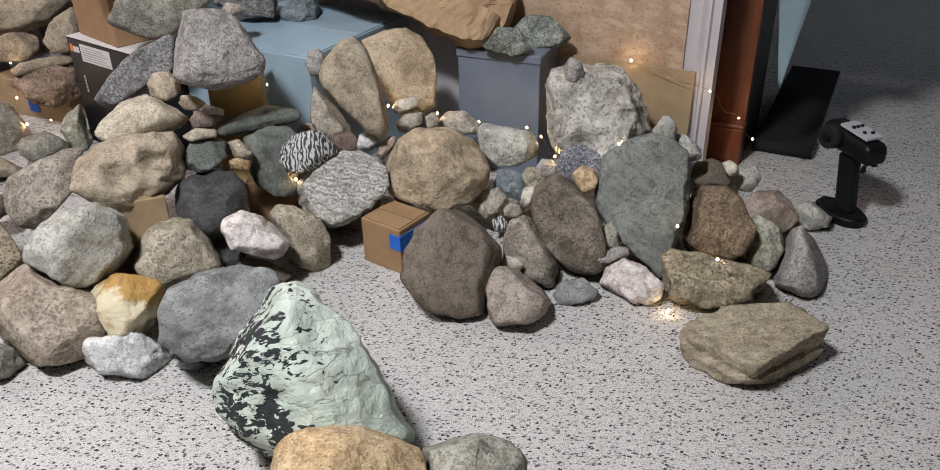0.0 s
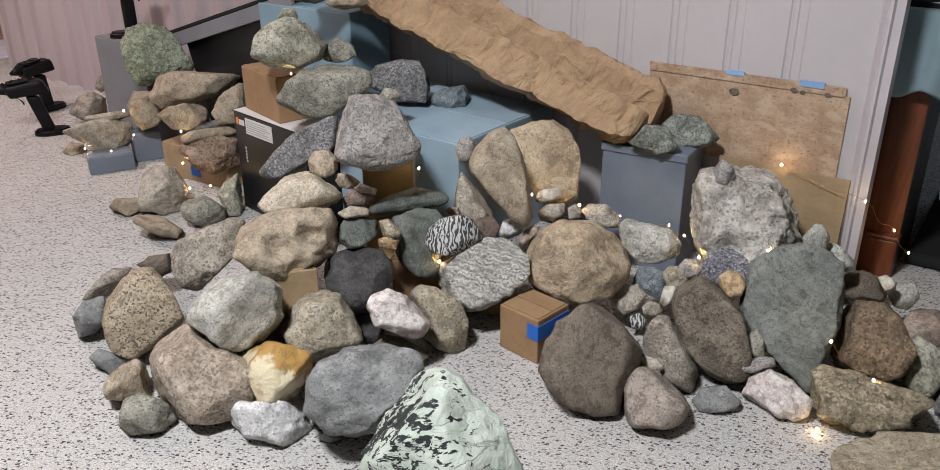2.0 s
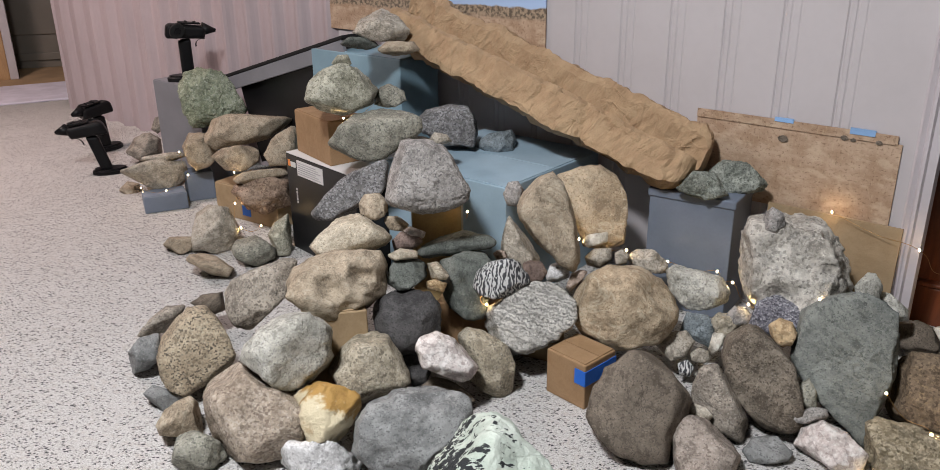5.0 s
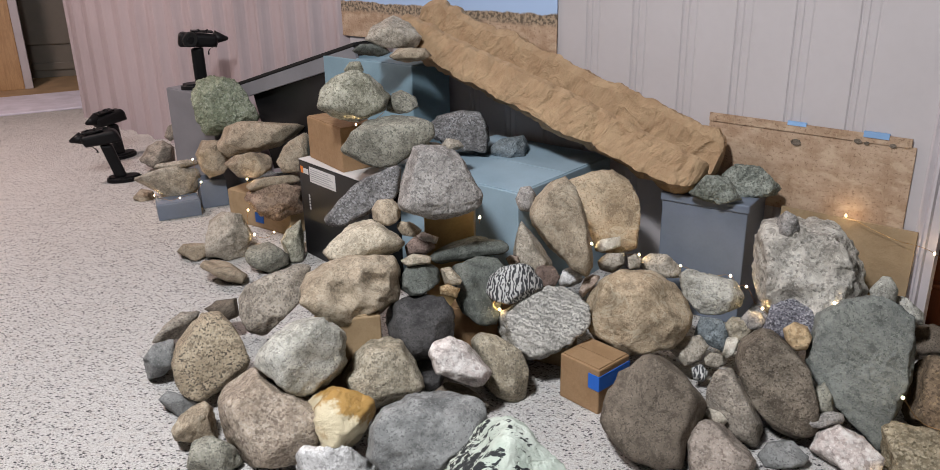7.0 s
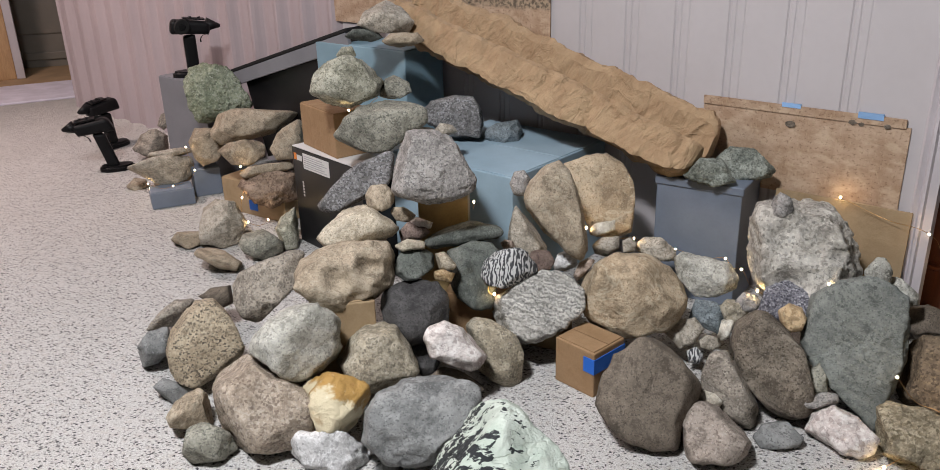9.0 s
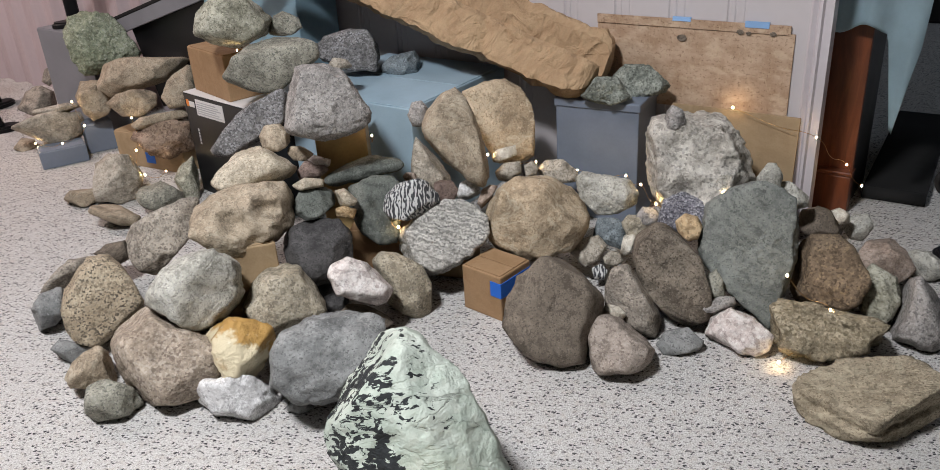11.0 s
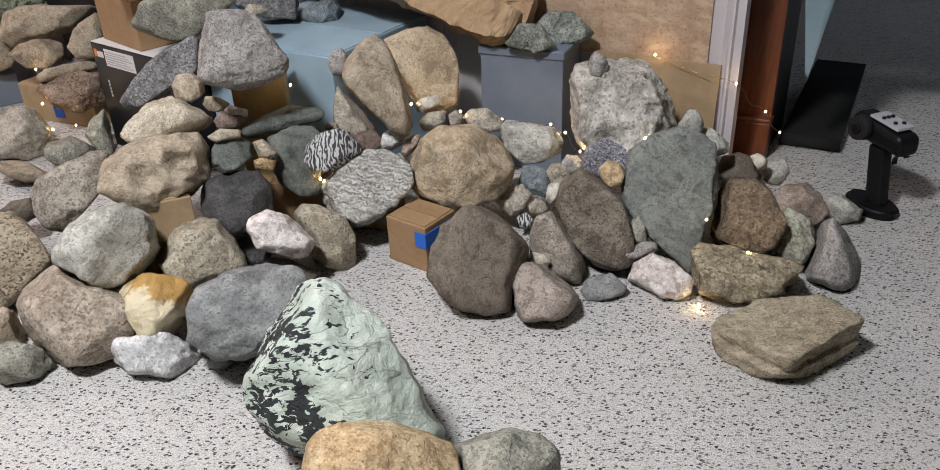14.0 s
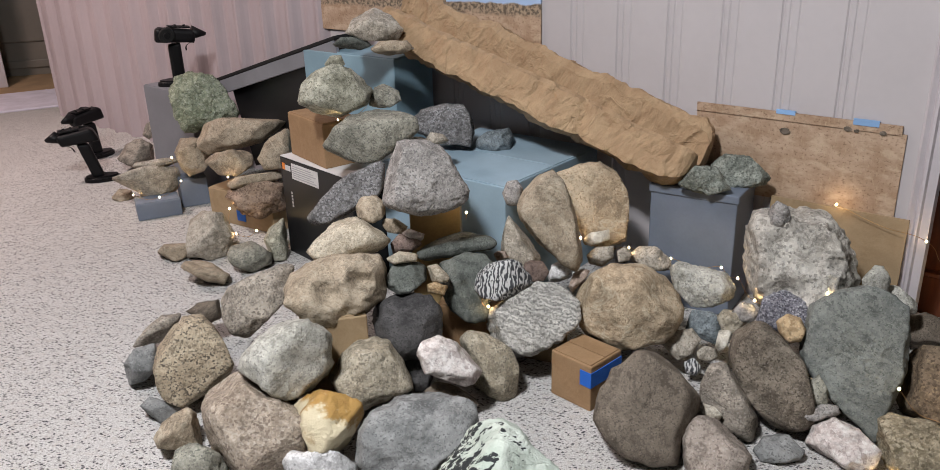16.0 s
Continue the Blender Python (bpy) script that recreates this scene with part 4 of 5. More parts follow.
rock("boulder", GRANITE_BROWN_LIGHT, (-0.789, 1.252, 0.044), (-30, 33), 0.112, ((192, 0.087), (203, 0.085), (224, 0.086), (246, 0.091), (268, 0.102), (318, 0.109), (347, 0.094), (2, 0.09), (45, 0.085), (52, 0.085), (62, 0.092), (104, 0.108), (117, 0.106), (150, 0.107), (176, 0.094)), 11, "large brown coarse boulder on the carpet", ((-0.2, -0.6, 0.78, 0.84), (0.1, -0.97, -0.1, 0.82), (-0.8, -0.6, 0, 0.88), (0.7, -0.7, 0.1, 0.88)))
rock("rock", JASPER, (-0.627, 1.225, 0.087), (-31, 28), 0.074, ((194, 0.053), (235, 0.063), (268, 0.065), (309, 0.056), (328, 0.053), (29, 0.065), (60, 0.056), (71, 0.056), (107, 0.061), (125, 0.064), (175, 0.058)), 14, "yellow and white waxy chunk of jasper", ((-0.65, -0.75, 0.05, 0.78), (0.6, -0.75, -0.25, 0.8), (0.3, -0.45, 0.84, 0.82), (-0.2, -0.6, 0.75, 0.86), (-0.1, -0.8, -0.6, 0.88)))
rock("boulder", SLATE, (-0.449, 1.191, 0.096), (-32, 21), 0.093, ((222, 0.099), (250, 0.088), (270, 0.082), (303, 0.081), (327, 0.086), (347, 0.099), (46, 0.105), (74, 0.085), (92, 0.076), (116, 0.08), (136, 0.09), (168, 0.1)), 16, "dark blue-grey blocky boulder on the carpet", ((0.05, -0.2, 0.98, 0.80), (-0.25, -0.96, 0.1, 0.80), (0.75, -0.65, 0.1, 0.84), (-0.9, -0.4, 0.1, 0.88)))
rock("rock", QUARTZ, (-0.622, 1.171, 0.010), (-34, 29), 0.066, ((182, 0.069), (213, 0.051), (238, 0.041), (250, 0.042), (286, 0.057), (316, 0.072), (17, 0.067), (65, 0.035), (78, 0.043), (144, 0.078)), 12, "white crystalline rock lying on the carpet")
rock("stone", SLATE, (-0.505, 1.164, 0.005), (-35, 24), 0.019, ((199, 0.023), (245, 0.013), (281, 0.014), (22, 0.02), (63, 0.012), (113, 0.015)), 12, "thin dark flat stone on the carpet")
rock("rock", GRANITE_GREEN, (-0.860, 1.155, 0.011), (-33, 35), 0.066, ((206, 0.046), (261, 0.037), (311, 0.05), (18, 0.043), (52, 0.039), (112, 0.045), (155, 0.046)), 16, "grey-green angular rock on the carpet")
rock("boulder", DRAGON, (-0.248, 0.969, 0.115), (-38, 15), 0.137, ((185, 0.129), (199, 0.126), (221, 0.124), (251, 0.116), (261, 0.114), (266, 0.117), (296, 0.163), (22, 0.102), (25, 0.098), (31, 0.097), (69, 0.144), (97, 0.156), (137, 0.135), (145, 0.13), (145, 0.13)), 14, "pale green boulder with black dendritic veins", ((-0.5, -0.8, 0.25, 0.82), (0.55, -0.5, 0.67, 0.78), (-0.9, -0.35, 0.15, 0.9), (0.05, -0.3, 0.95, 0.92)))
rock("boulder", JASPER_BROWN, (-0.164, 0.782, 0.118), (-46, 14), 0.103, ((191, 0.097), (236, 0.072), (260, 0.06), (288, 0.079), (338, 0.1), (3, 0.097), (49, 0.077), (65, 0.067), (81, 0.064), (95, 0.067), (116, 0.082), (157, 0.102)), 10, "golden brown boulder on the carpet")
rock("boulder", GRANITE_GREEN, (-0.001, 0.795, 0.103), (-47, 1), 0.084, ((184, 0.068), (228, 0.067), (267, 0.055), (286, 0.06), (343, 0.075), (9, 0.073), (49, 0.064), (74, 0.057), (95, 0.057), (109, 0.063)), 9, "dark green-grey rounded boulder on the carpet")
rock("rock", BASALT, (-0.551, 1.525, 0.130), (-26, 20), 0.084, ((193, 0.069), (230, 0.074), (272, 0.081), (320, 0.078), (354, 0.069), (33, 0.079), (74, 0.077), (93, 0.075), (112, 0.078), (161, 0.079)), 12, "black blocky rock in the shaded pile")
rock("rock", BASALT, (-0.527, 1.510, 0.048), (-28, 20), 0.041, ((206, 0.036), (279, 0.053), (335, 0.040), (31, 0.040), (70, 0.051), (177, 0.033)), 16, "black rock wedged low in the pile")
rock("stone", GREENSTONE, (-0.567, 1.589, 0.224), (-22, 20), 0.042, ((231, 0.044), (277, 0.033), (298, 0.032), (359, 0.046), (55, 0.040), (86, 0.033), (142, 0.038), (163, 0.039)), 16, "dark green angular stone in the pile")
rock("stone", SANDSTONE_PALE, (-0.496, 1.593, 0.232), (-22, 18), 0.022, ((193, 0.018), (264, 0.019), (323, 0.025), (40, 0.013), (100, 0.02)), 18, "small cream sandstone chip")
rock("stone", JASPER_BROWN, (-0.496, 1.577, 0.204), (-23, 18), 0.017, ((185, 0.021), (255, 0.013), (332, 0.021), (68, 0.012), (106, 0.015)), 18, "small ochre brown stone chip")
rock("rock_slab", GREENSTONE, (-0.484, 1.722, 0.243), (-20, 16), 0.032, ((222, 0.079), (275, 0.025), (279, 0.023), (322, 0.072), (38, 0.076), (80, 0.036), (104, 0.027), (108, 0.028), (154, 0.077)), 12, "dark green flat slab laid across the pile", ((0, -0.5, 0.86, 0.8), (0, -0.95, -0.2, 0.85)))
rock("rock", GREENSTONE, (-0.451, 1.672, 0.169), (-23, 16), 0.060, ((181, 0.061), (203, 0.059), (228, 0.069), (276, 0.085), (343, 0.057), (351, 0.055), (34, 0.074), (82, 0.075), (109, 0.071)), 14, "dark green large rock under the slab")
rock("stone", ZEBRA, (-0.361, 1.620, 0.212), (-23, 13), 0.050, ((214, 0.06), (257, 0.046), (283, 0.04), (306, 0.046), (6, 0.062), (37, 0.054), (69, 0.048), (101, 0.042), (129, 0.046), (161, 0.055)), 9, "black and white zebra-striped stone")
rock("boulder", GNEISS, (-0.304, 1.656, 0.104), (-25, 11), 0.081, ((191, 0.099), (220, 0.095), (240, 0.091), (288, 0.074), (299, 0.071), (325, 0.08), (352, 0.094), (26, 0.101), (63, 0.093), (95, 0.076), (120, 0.069), (120, 0.069), (161, 0.094)), 9, "rounded grey banded gneiss boulder", ((0, -0.7, 0.7, 0.88), (0.1, -0.9, -0.4, 0.88)))
rock("rock", BRECCIA, (-0.439, 1.415, 0.122), (-28, 18), 0.046, ((199, 0.052), (246, 0.038), (289, 0.059), (319, 0.066), (33, 0.044), (41, 0.04), (61, 0.042), (106, 0.056), (152, 0.065)), 9, "white and pink conglomerate rock")
rock("rock", GRANITE_TAN, (-0.375, 1.530, 0.052), (-28, 14), 0.066, ((194, 0.048), (229, 0.056), (253, 0.066), (305, 0.083), (356, 0.058), (25, 0.053), (52, 0.053), (77, 0.066), (131, 0.086)), 10, "tan speckled blocky rock on the carpet")
rock("boulder", SANDSTONE_WARM, (-0.091, 1.670, 0.142), (-24, 4), 0.104, ((197, 0.113), (213, 0.111), (236, 0.107), (273, 0.092), (284, 0.093), (317, 0.106), (339, 0.113), (13, 0.116), (37, 0.11), (71, 0.097), (90, 0.093), (118, 0.1), (143, 0.108), (169, 0.113)), 8, "large round golden tan boulder", (), ((0.03, -0.055, 0.05, 0.014), (-0.05, -0.045, 0.03, 0.008)))
rock("boulder", SANDSTONE, (-0.267, 1.753, 0.308), (-18, 9), 0.049, ((194, 0.071), (217, 0.059), (227, 0.063), (248, 0.09), (323, 0.11), (10, 0.055), (14, 0.053), (23, 0.058), (51, 0.088), (112, 0.102), (137, 0.09), (158, 0.084)), 12, "tall tan wedge-shaped boulder leaning upright", ((-0.45, -0.85, 0.25, 0.84), (0.6, -0.75, 0.1, 0.86), (0.1, -0.6, 0.8, 0.9)))
rock("rock_slab", SANDSTONE_WARM, (-0.180, 1.973, 0.272), (-18, 6), 0.043, ((201, 0.067), (255, 0.105), (289, 0.114), (340, 0.098), (3, 0.075), (28, 0.08), (60, 0.095), (98, 0.103), (115, 0.109)), 12, "upright golden rock slab with pale veins", ((0.1, -0.98, 0.1, 0.82), (-0.5, -0.8, 0.3, 0.92)))
rock("rock", LIMESTONE_TAN, (-0.361, 1.865, 0.187), (-20, 11), 0.061, ((251, 0.047), (260, 0.049), (348, 0.058), (34, 0.033), (49, 0.046), (151, 0.059), (172, 0.042), (179, 0.042)), 12, "grey tan triangular rock standing upright")
rock("pebble", RHYOLITE, (-0.391, 1.784, 0.198), (-21, 13), 0.017, ((208, 0.013), (286, 0.009), (17, 0.016), (78, 0.012), (127, 0.015)), 7, "small mauve rounded pebble in the pile")
rock("stone", RHYOLITE_DARK, (-0.310, 1.798, 0.157), (-22, 10), 0.031, ((223, 0.026), (277, 0.025), (330, 0.027), (29, 0.026), (77, 0.026), (122, 0.03), (178, 0.029)), 7, "brown mauve rounded stone among pale stones")
rock("stone", QUARTZ, (-0.247, 1.743, 0.183), (-22, 9), 0.027, ((197, 0.03), (270, 0.023), (292, 0.021), (3, 0.025), (61, 0.022), (115, 0.023), (161, 0.024)), 12, "small white knobbly quartz stone")
rock("stone", RHYOLITE, (-0.202, 1.718, 0.175), (-23, 7), 0.020, ((215, 0.028), (315, 0.009), (328, 0.01), (75, 0.029), (117, 0.021), (156, 0.018)), 12, "narrow brown stone wedged beside the boulder")
rock("stone", MARBLE, (-0.170, 1.857, 0.227), (-20, 6), 0.023, ((226, 0.028), (288, 0.014), (1, 0.028), (101, 0.014), (141, 0.022)), 10, "white oblong stone leaning on the slab")
rock("stone", LIMESTONE_TAN, (-0.159, 1.832, 0.190), (-21, 5), 0.027, ((200, 0.032), (257, 0.025), (309, 0.022), (1, 0.03), (95, 0.022), (133, 0.024)), 10, "small tan flat stone in the pile")
rock("stone", LIMESTONE_TAN, (-0.107, 1.833, 0.195), (-21, 4), 0.020, ((189, 0.015), (284, 0.016), (344, 0.016), (52, 0.018), (122, 0.016)), 12, "small brownish stone beside a boulder")
rock("stone", LIMESTONE_TAN, (-0.047, 1.882, 0.169), (-21, 2), 0.036, ((223, 0.034), (248, 0.027), (275, 0.031), (2, 0.05), (52, 0.032), (90, 0.029), (130, 0.038)), 14, "brown angular stone beside the grey box")
rock("rock", LIMESTONE_GREY, (0.067, 1.749, 0.168), (-23, -2), 0.045, ((192, 0.063), (229, 0.05), (269, 0.05), (296, 0.054), (338, 0.071), (34, 0.062), (80, 0.04), (80, 0.04), (129, 0.072)), 20, "pale grey fractured rock before the grey box")
rock("stone", SLATE_BLUE, (0.074, 1.684, 0.098), (-26, -2), 0.019, ((249, 0.028), (346, 0.037), (34, 0.032), (87, 0.033), (165, 0.036)), 14, "blue-green flat slate stone in the pile")
rock("stone", LIMESTONE_TAN, (0.026, 1.643, 0.075), (-27, -0), 0.027, ((227, 0.033), (293, 0.032), (333, 0.032), (40, 0.038), (103, 0.029), (144, 0.034)), 12, "flat grey tan stone in the pile")
rock("pebble", LIMESTONE_TAN, (0.081, 1.628, 0.062), (-27, -2), 0.021, ((196, 0.023), (261, 0.016), (302, 0.016), (20, 0.021), (79, 0.015), (130, 0.018)), 7, "small round tan pebble")
rock("stone", MARBLE, (0.111, 1.645, 0.087), (-26, -3), 0.020, ((228, 0.026), (309, 0.016), (344, 0.012), (35, 0.024), (110, 0.022), (169, 0.014)), 8, "white elongated stone among small stones")
rock("stone", GRANITE_TAN, (0.127, 1.675, 0.118), (-25, -4), 0.025, ((210, 0.026), (264, 0.023), (332, 0.028), (43, 0.024), (88, 0.025), (146, 0.028)), 10, "small speckled tan stone")
rock("stone", GRANITE_GREY, (0.157, 1.680, 0.140), (-24, -5), 0.023, ((224, 0.022), (263, 0.02), (329, 0.024), (42, 0.022), (83, 0.02), (145, 0.023)), 14, "small grey angular stone")
rock("stone", ZEBRA, (0.049, 1.611, 0.039), (-28, -1), 0.014, ((196, 0.016), (267, 0.019), (337, 0.016), (45, 0.014), (121, 0.015)), 10, "small black and white stone in a gap")
rock("boulder", BASALT_BROWN, (-0.047, 1.409, 0.052), (-31, 3), 0.094, ((191, 0.103), (219, 0.098), (228, 0.096), (251, 0.101), (276, 0.106), (342, 0.093), (350, 0.092), (1, 0.095), (35, 0.098), (47, 0.1), (66, 0.106), (103, 0.11), (133, 0.098), (143, 0.096), (167, 0.098)), 8, "large dark brown cone-shaped boulder on the carpet", ((-0.25, -0.85, 0.45, 0.86), (0.8, -0.6, 0.1, 0.84), (-0.75, -0.55, 0.3, 0.9)))
rock("rock", PORPHYRY, (0.071, 1.321, 0.032), (-33, -3), 0.056, ((190, 0.054), (209, 0.058), (259, 0.061), (283, 0.056), (305, 0.056), (340, 0.068), (39, 0.055), (52, 0.049), (76, 0.057), (129, 0.066), (166, 0.058)), 13, "reddish grey pitted rock on the carpet", ((-0.3, -0.8, 0.5, 0.82), (0.55, -0.8, 0.1, 0.84), (-0.1, -0.8, -0.6, 0.88)))
rock("rock", GRANITE_BROWN, (0.108, 1.466, 0.044), (-30, -4), 0.051, ((181, 0.054), (190, 0.053), (224, 0.05), (243, 0.053), (254, 0.059), (316, 0.086), (355, 0.063), (25, 0.043), (31, 0.042), (50, 0.054), (108, 0.08), (155, 0.066)), 11, "brown mottled rock standing upright", ((-0.4, -0.85, 0.35, 0.82), (0.6, -0.75, 0.1, 0.84)))
rock("stone", MARBLE, (0.068, 1.400, 0.062), (-31, -2), 0.019, ((208, 0.02), (258, 0.013), (324, 0.022), (45, 0.015), (77, 0.014), (136, 0.021)), 8, "small white cream stone between two rocks")
rock("stone", SLATE, (0.193, 1.379, 0.009), (-32, -7), 0.034, ((217, 0.041), (283, 0.022), (341, 0.042), (52, 0.033), (105, 0.026), (151, 0.034)), 9, "dark grey flat rounded stone on the carpet")
rock("boulder", PORPHYRY_DARK, (0.190, 1.514, 0.086), (-28, -7), 0.063, ((200, 0.067), (215, 0.06), (223, 0.063), (258, 0.094), (293, 0.111), (324, 0.108), (12, 0.07), (26, 0.059), (34, 0.06), (57, 0.079), (103, 0.107), (132, 0.106), (173, 0.085)), 9, "dark reddish oblong boulder leaning upright", ((-0.3, -0.93, 0.2, 0.88), (0.6, -0.75, -0.1, 0.9)), ((0.02, 0.01, 0.05, 0.012),))
rock("stone", GRANITE_GREEN, (0.270, 1.465, 0.090), (-29, -10), 0.021, ((201, 0.016), (287, 0.029), (9, 0.018), (32, 0.016), (135, 0.023)), 14, "small grey green stone in a gap")
rock("stone", GRANITE_GREY, (0.269, 1.432, 0.061), (-30, -10), 0.021, ((203, 0.033), (280, 0.015), (300, 0.016), (13, 0.036), (92, 0.019), (110, 0.016)), 14, "small grey block in the pile")
rock("rock", BRECCIA, (0.307, 1.385, 0.026), (-32, -12), 0.044, ((240, 0.041), (249, 0.036), (254, 0.037), (314, 0.058), (352, 0.06), (52, 0.041), (74, 0.041), (124, 0.052), (165, 0.06)), 13, "white and pink rough rock on the carpet")
rock("boulder", GREENSLAB, (0.349, 1.536, 0.135), (-27, -12), 0.048, ((200, 0.101), (224, 0.095), (224, 0.095), (228, 0.1), (253, 0.142), (348, 0.089), (358, 0.089), (14, 0.098), (55, 0.127), (86, 0.129), (109, 0.128), (127, 0.123), (127, 0.123), (174, 0.106), (176, 0.104)), 13, "large grey-green slab standing upright", ((0.05, -0.93, 0.36, 0.80), (0.85, -0.5, 0.0, 0.86), (-0.6, -0.55, 0.58, 0.9)))
rock("boulder", LIMESTONE_BIG, (0.272, 1.790, 0.217), (-22, -8), 0.117, ((181, 0.117), (192, 0.115), (204, 0.116), (252, 0.126), (278, 0.123), (297, 0.125), (339, 0.135), (18, 0.12), (28, 0.113), (39, 0.114), (71, 0.124), (93, 0.124), (112, 0.134), (156, 0.134)), 14, "large pale grey boulder with a crystal pocket", ((-0.2, -0.95, 0.2, 0.86), (0.7, -0.7, 0.15, 0.86), (-0.3, -0.4, 0.85, 0.88), (-0.05, -0.85, -0.5, 0.93)), ((-0.02, -0.075, 0.055, 0.03), (-0.05, 0.03, 0.04, 0.012), (0.075, 0.0, 0.03, 0.012)))
rock("stone", GRANITE_GREY, (0.206, 1.712, 0.356), (-18, -6), 0.027, ((206, 0.028), (265, 0.027), (310, 0.024), (16, 0.021), (60, 0.02), (144, 0.021), (162, 0.019)), 10, "small grey stone perched on the big boulder")
rock("stone", LIMESTONE_GREY, (0.424, 1.748, 0.198), (-21, -13), 0.029, ((196, 0.027), (238, 0.031), (297, 0.029), (355, 0.026), (29, 0.027), (91, 0.034), (150, 0.024)), 14, "small pale grey stone by the wall")
rock("rock", LIMESTONE_GREY, (0.463, 1.771, 0.143), (-23, -14), 0.042, ((211, 0.044), (249, 0.031), (288, 0.036), (1, 0.053), (56, 0.035), (98, 0.035), (137, 0.044)), 14, "pale grey rock beside the wall")
rock("stone", JASPER_BROWN, (0.224, 1.546, 0.176), (-25, -8), 0.026, ((199, 0.023), (225, 0.022), (287, 0.027), (344, 0.025), (28, 0.026), (76, 0.026), (135, 0.027)), 10, "orange-brown stone with dark holes lit by a lamp")
rock("rock", BASALT_BROWN, (0.564, 1.808, 0.055), (-25, -17), 0.063, ((220, 0.042), (275, 0.037), (345, 0.052), (32, 0.043), (72, 0.038), (110, 0.044), (169, 0.049)), 12, "dark grey brown rock near the casing")
rock("stone", MARBLE, (0.548, 1.638, 0.156), (-23, -18), 0.018, ((215, 0.011), (281, 0.018), (6, 0.018), (58, 0.013), (120, 0.017)), 12, "small white stone beside dark rocks")
rock("stone", LIMESTONE_GREY, (0.604, 1.684, 0.108), (-24, -19), 0.038, ((216, 0.028), (267, 0.029), (332, 0.025), (24, 0.028), (100, 0.027), (147, 0.025)), 16, "whitish angular stone near the door casing")
rock("boulder", IRONSTONE, (0.499, 1.527, 0.077), (-28, -18), 0.076, ((212, 0.076), (254, 0.075), (277, 0.072), (298, 0.077), (3, 0.067), (28, 0.066), (56, 0.073), (98, 0.078), (142, 0.078), (177, 0.063)), 13, "dark brown blocky boulder lit by fairy lights", ((0.0, -0.25, 0.97, 0.84), (-0.3, -0.94, 0.1, 0.82), (0.75, -0.65, 0.1, 0.86)))
rock("rock", RHYOLITE, (0.648, 1.621, 0.060), (-26, -22), 0.075, ((231, 0.041), (278, 0.043), (325, 0.054), (33, 0.044), (57, 0.041), (105, 0.046), (156, 0.052)), 9, "pinkish brown rounded rock on the carpet")
rock("rock", LIMESTONE_GREY, (0.756, 1.664, 0.022), (-26, -24), 0.050, ((211, 0.03), (246, 0.03), (293, 0.036), (356, 0.043), (61, 0.026), (89, 0.032), (128, 0.045)), 12, "light grey angular rock on the carpet")
rock("rock", LIMESTONE_GREEN, (0.590, 1.484, 0.055), (-28, -21), 0.054, ((186, 0.034), (236, 0.048), (314, 0.051), (346, 0.04), (20, 0.04), (63, 0.046), (147, 0.051)), 12, "pale greenish rock standing upright")
rock("boulder", GRANITE_GREY, (0.651, 1.429, 0.035), (-29, -24), 0.068, ((216, 0.059), (259, 0.064), (293, 0.064), (346, 0.058), (20, 0.045), (34, 0.046), (54, 0.059), (122, 0.077), (173, 0.042)), 8, "grey smooth rounded boulder on the carpet", ((-0.4, -0.85, 0.3, 0.86), (0.5, -0.8, 0.2, 0.88)))
rock("rock", LAYERED, (0.454, 1.378, 0.034), (-31, -18), 0.065, ((186, 0.09), (202, 0.088), (256, 0.07), (289, 0.053), (300, 0.063), (341, 0.1), (42, 0.099), (87, 0.048), (142, 0.095)), 18, "brown rough layered rock on the carpet", ((0.0, -0.2, 0.98, 0.86), (0.0, -0.99, 0.1, 0.84)))
rock("rock", GREENSCHIST, (0.074, 1.955, 0.344), (-17, -4), 0.027, ((240, 0.042), (258, 0.032), (288, 0.036), (36, 0.041), (93, 0.036), (140, 0.042)), 20, "dark green angular rock on the grey box")
rock("rock", GREENSCHIST, (0.161, 2.031, 0.346), (-17, -7), 0.031, ((224, 0.044), (284, 0.042), (329, 0.067), (49, 0.042), (87, 0.041), (134, 0.058)), 18, "grey-green angular rock on the grey box")
rock("rock", BASALT_BROWN, (-0.436, 1.424, 0.035), (-30, 18), 0.032, ((225, 0.03), (258, 0.027), (293, 0.041), (33, 0.036), (57, 0.022), (74, 0.024), (127, 0.046)), 12, "dark flat rock behind the blue-grey boulder")
rock("boulder", GRANITE_SPECKLED, (-1.004, 1.412, 0.079), (-27, 33), 0.085, ((183, 0.078), (200, 0.082), (227, 0.092), (291, 0.079), (298, 0.076), (329, 0.085), (14, 0.072), (38, 0.087), (84, 0.098), (119, 0.083), (137, 0.073), (160, 0.073)), 10, "tan boulder thickly speckled with black", ((0.0, -0.98, 0.15, 0.82), (-0.7, -0.65, 0.2, 0.9), (0.3, -0.5, 0.8, 0.9)))
rock("rock", SLATE, (-1.138, 1.429, 0.047), (-27, 36), 0.049, ((183, 0.036), (277, 0.037), (308, 0.031), (357, 0.035), (98, 0.035), (132, 0.032)), 14, "grey rock at the edge of the pile")
rock("rock", GRANITE_BROWN, (-1.177, 1.569, 0.057), (-25, 35), 0.050, ((271, 0.03), (306, 0.024), (336, 0.041), (84, 0.035), (121, 0.023), (141, 0.031)), 14, "brown flat rock at the pile's edge")
rock("rock", BASALT_BROWN, (-1.081, 1.630, 0.083), (-25, 31), 0.039, ((233, 0.024), (288, 0.03), (1, 0.031), (89, 0.023), (119, 0.029)), 16, "dark brown angular stone at the edge")
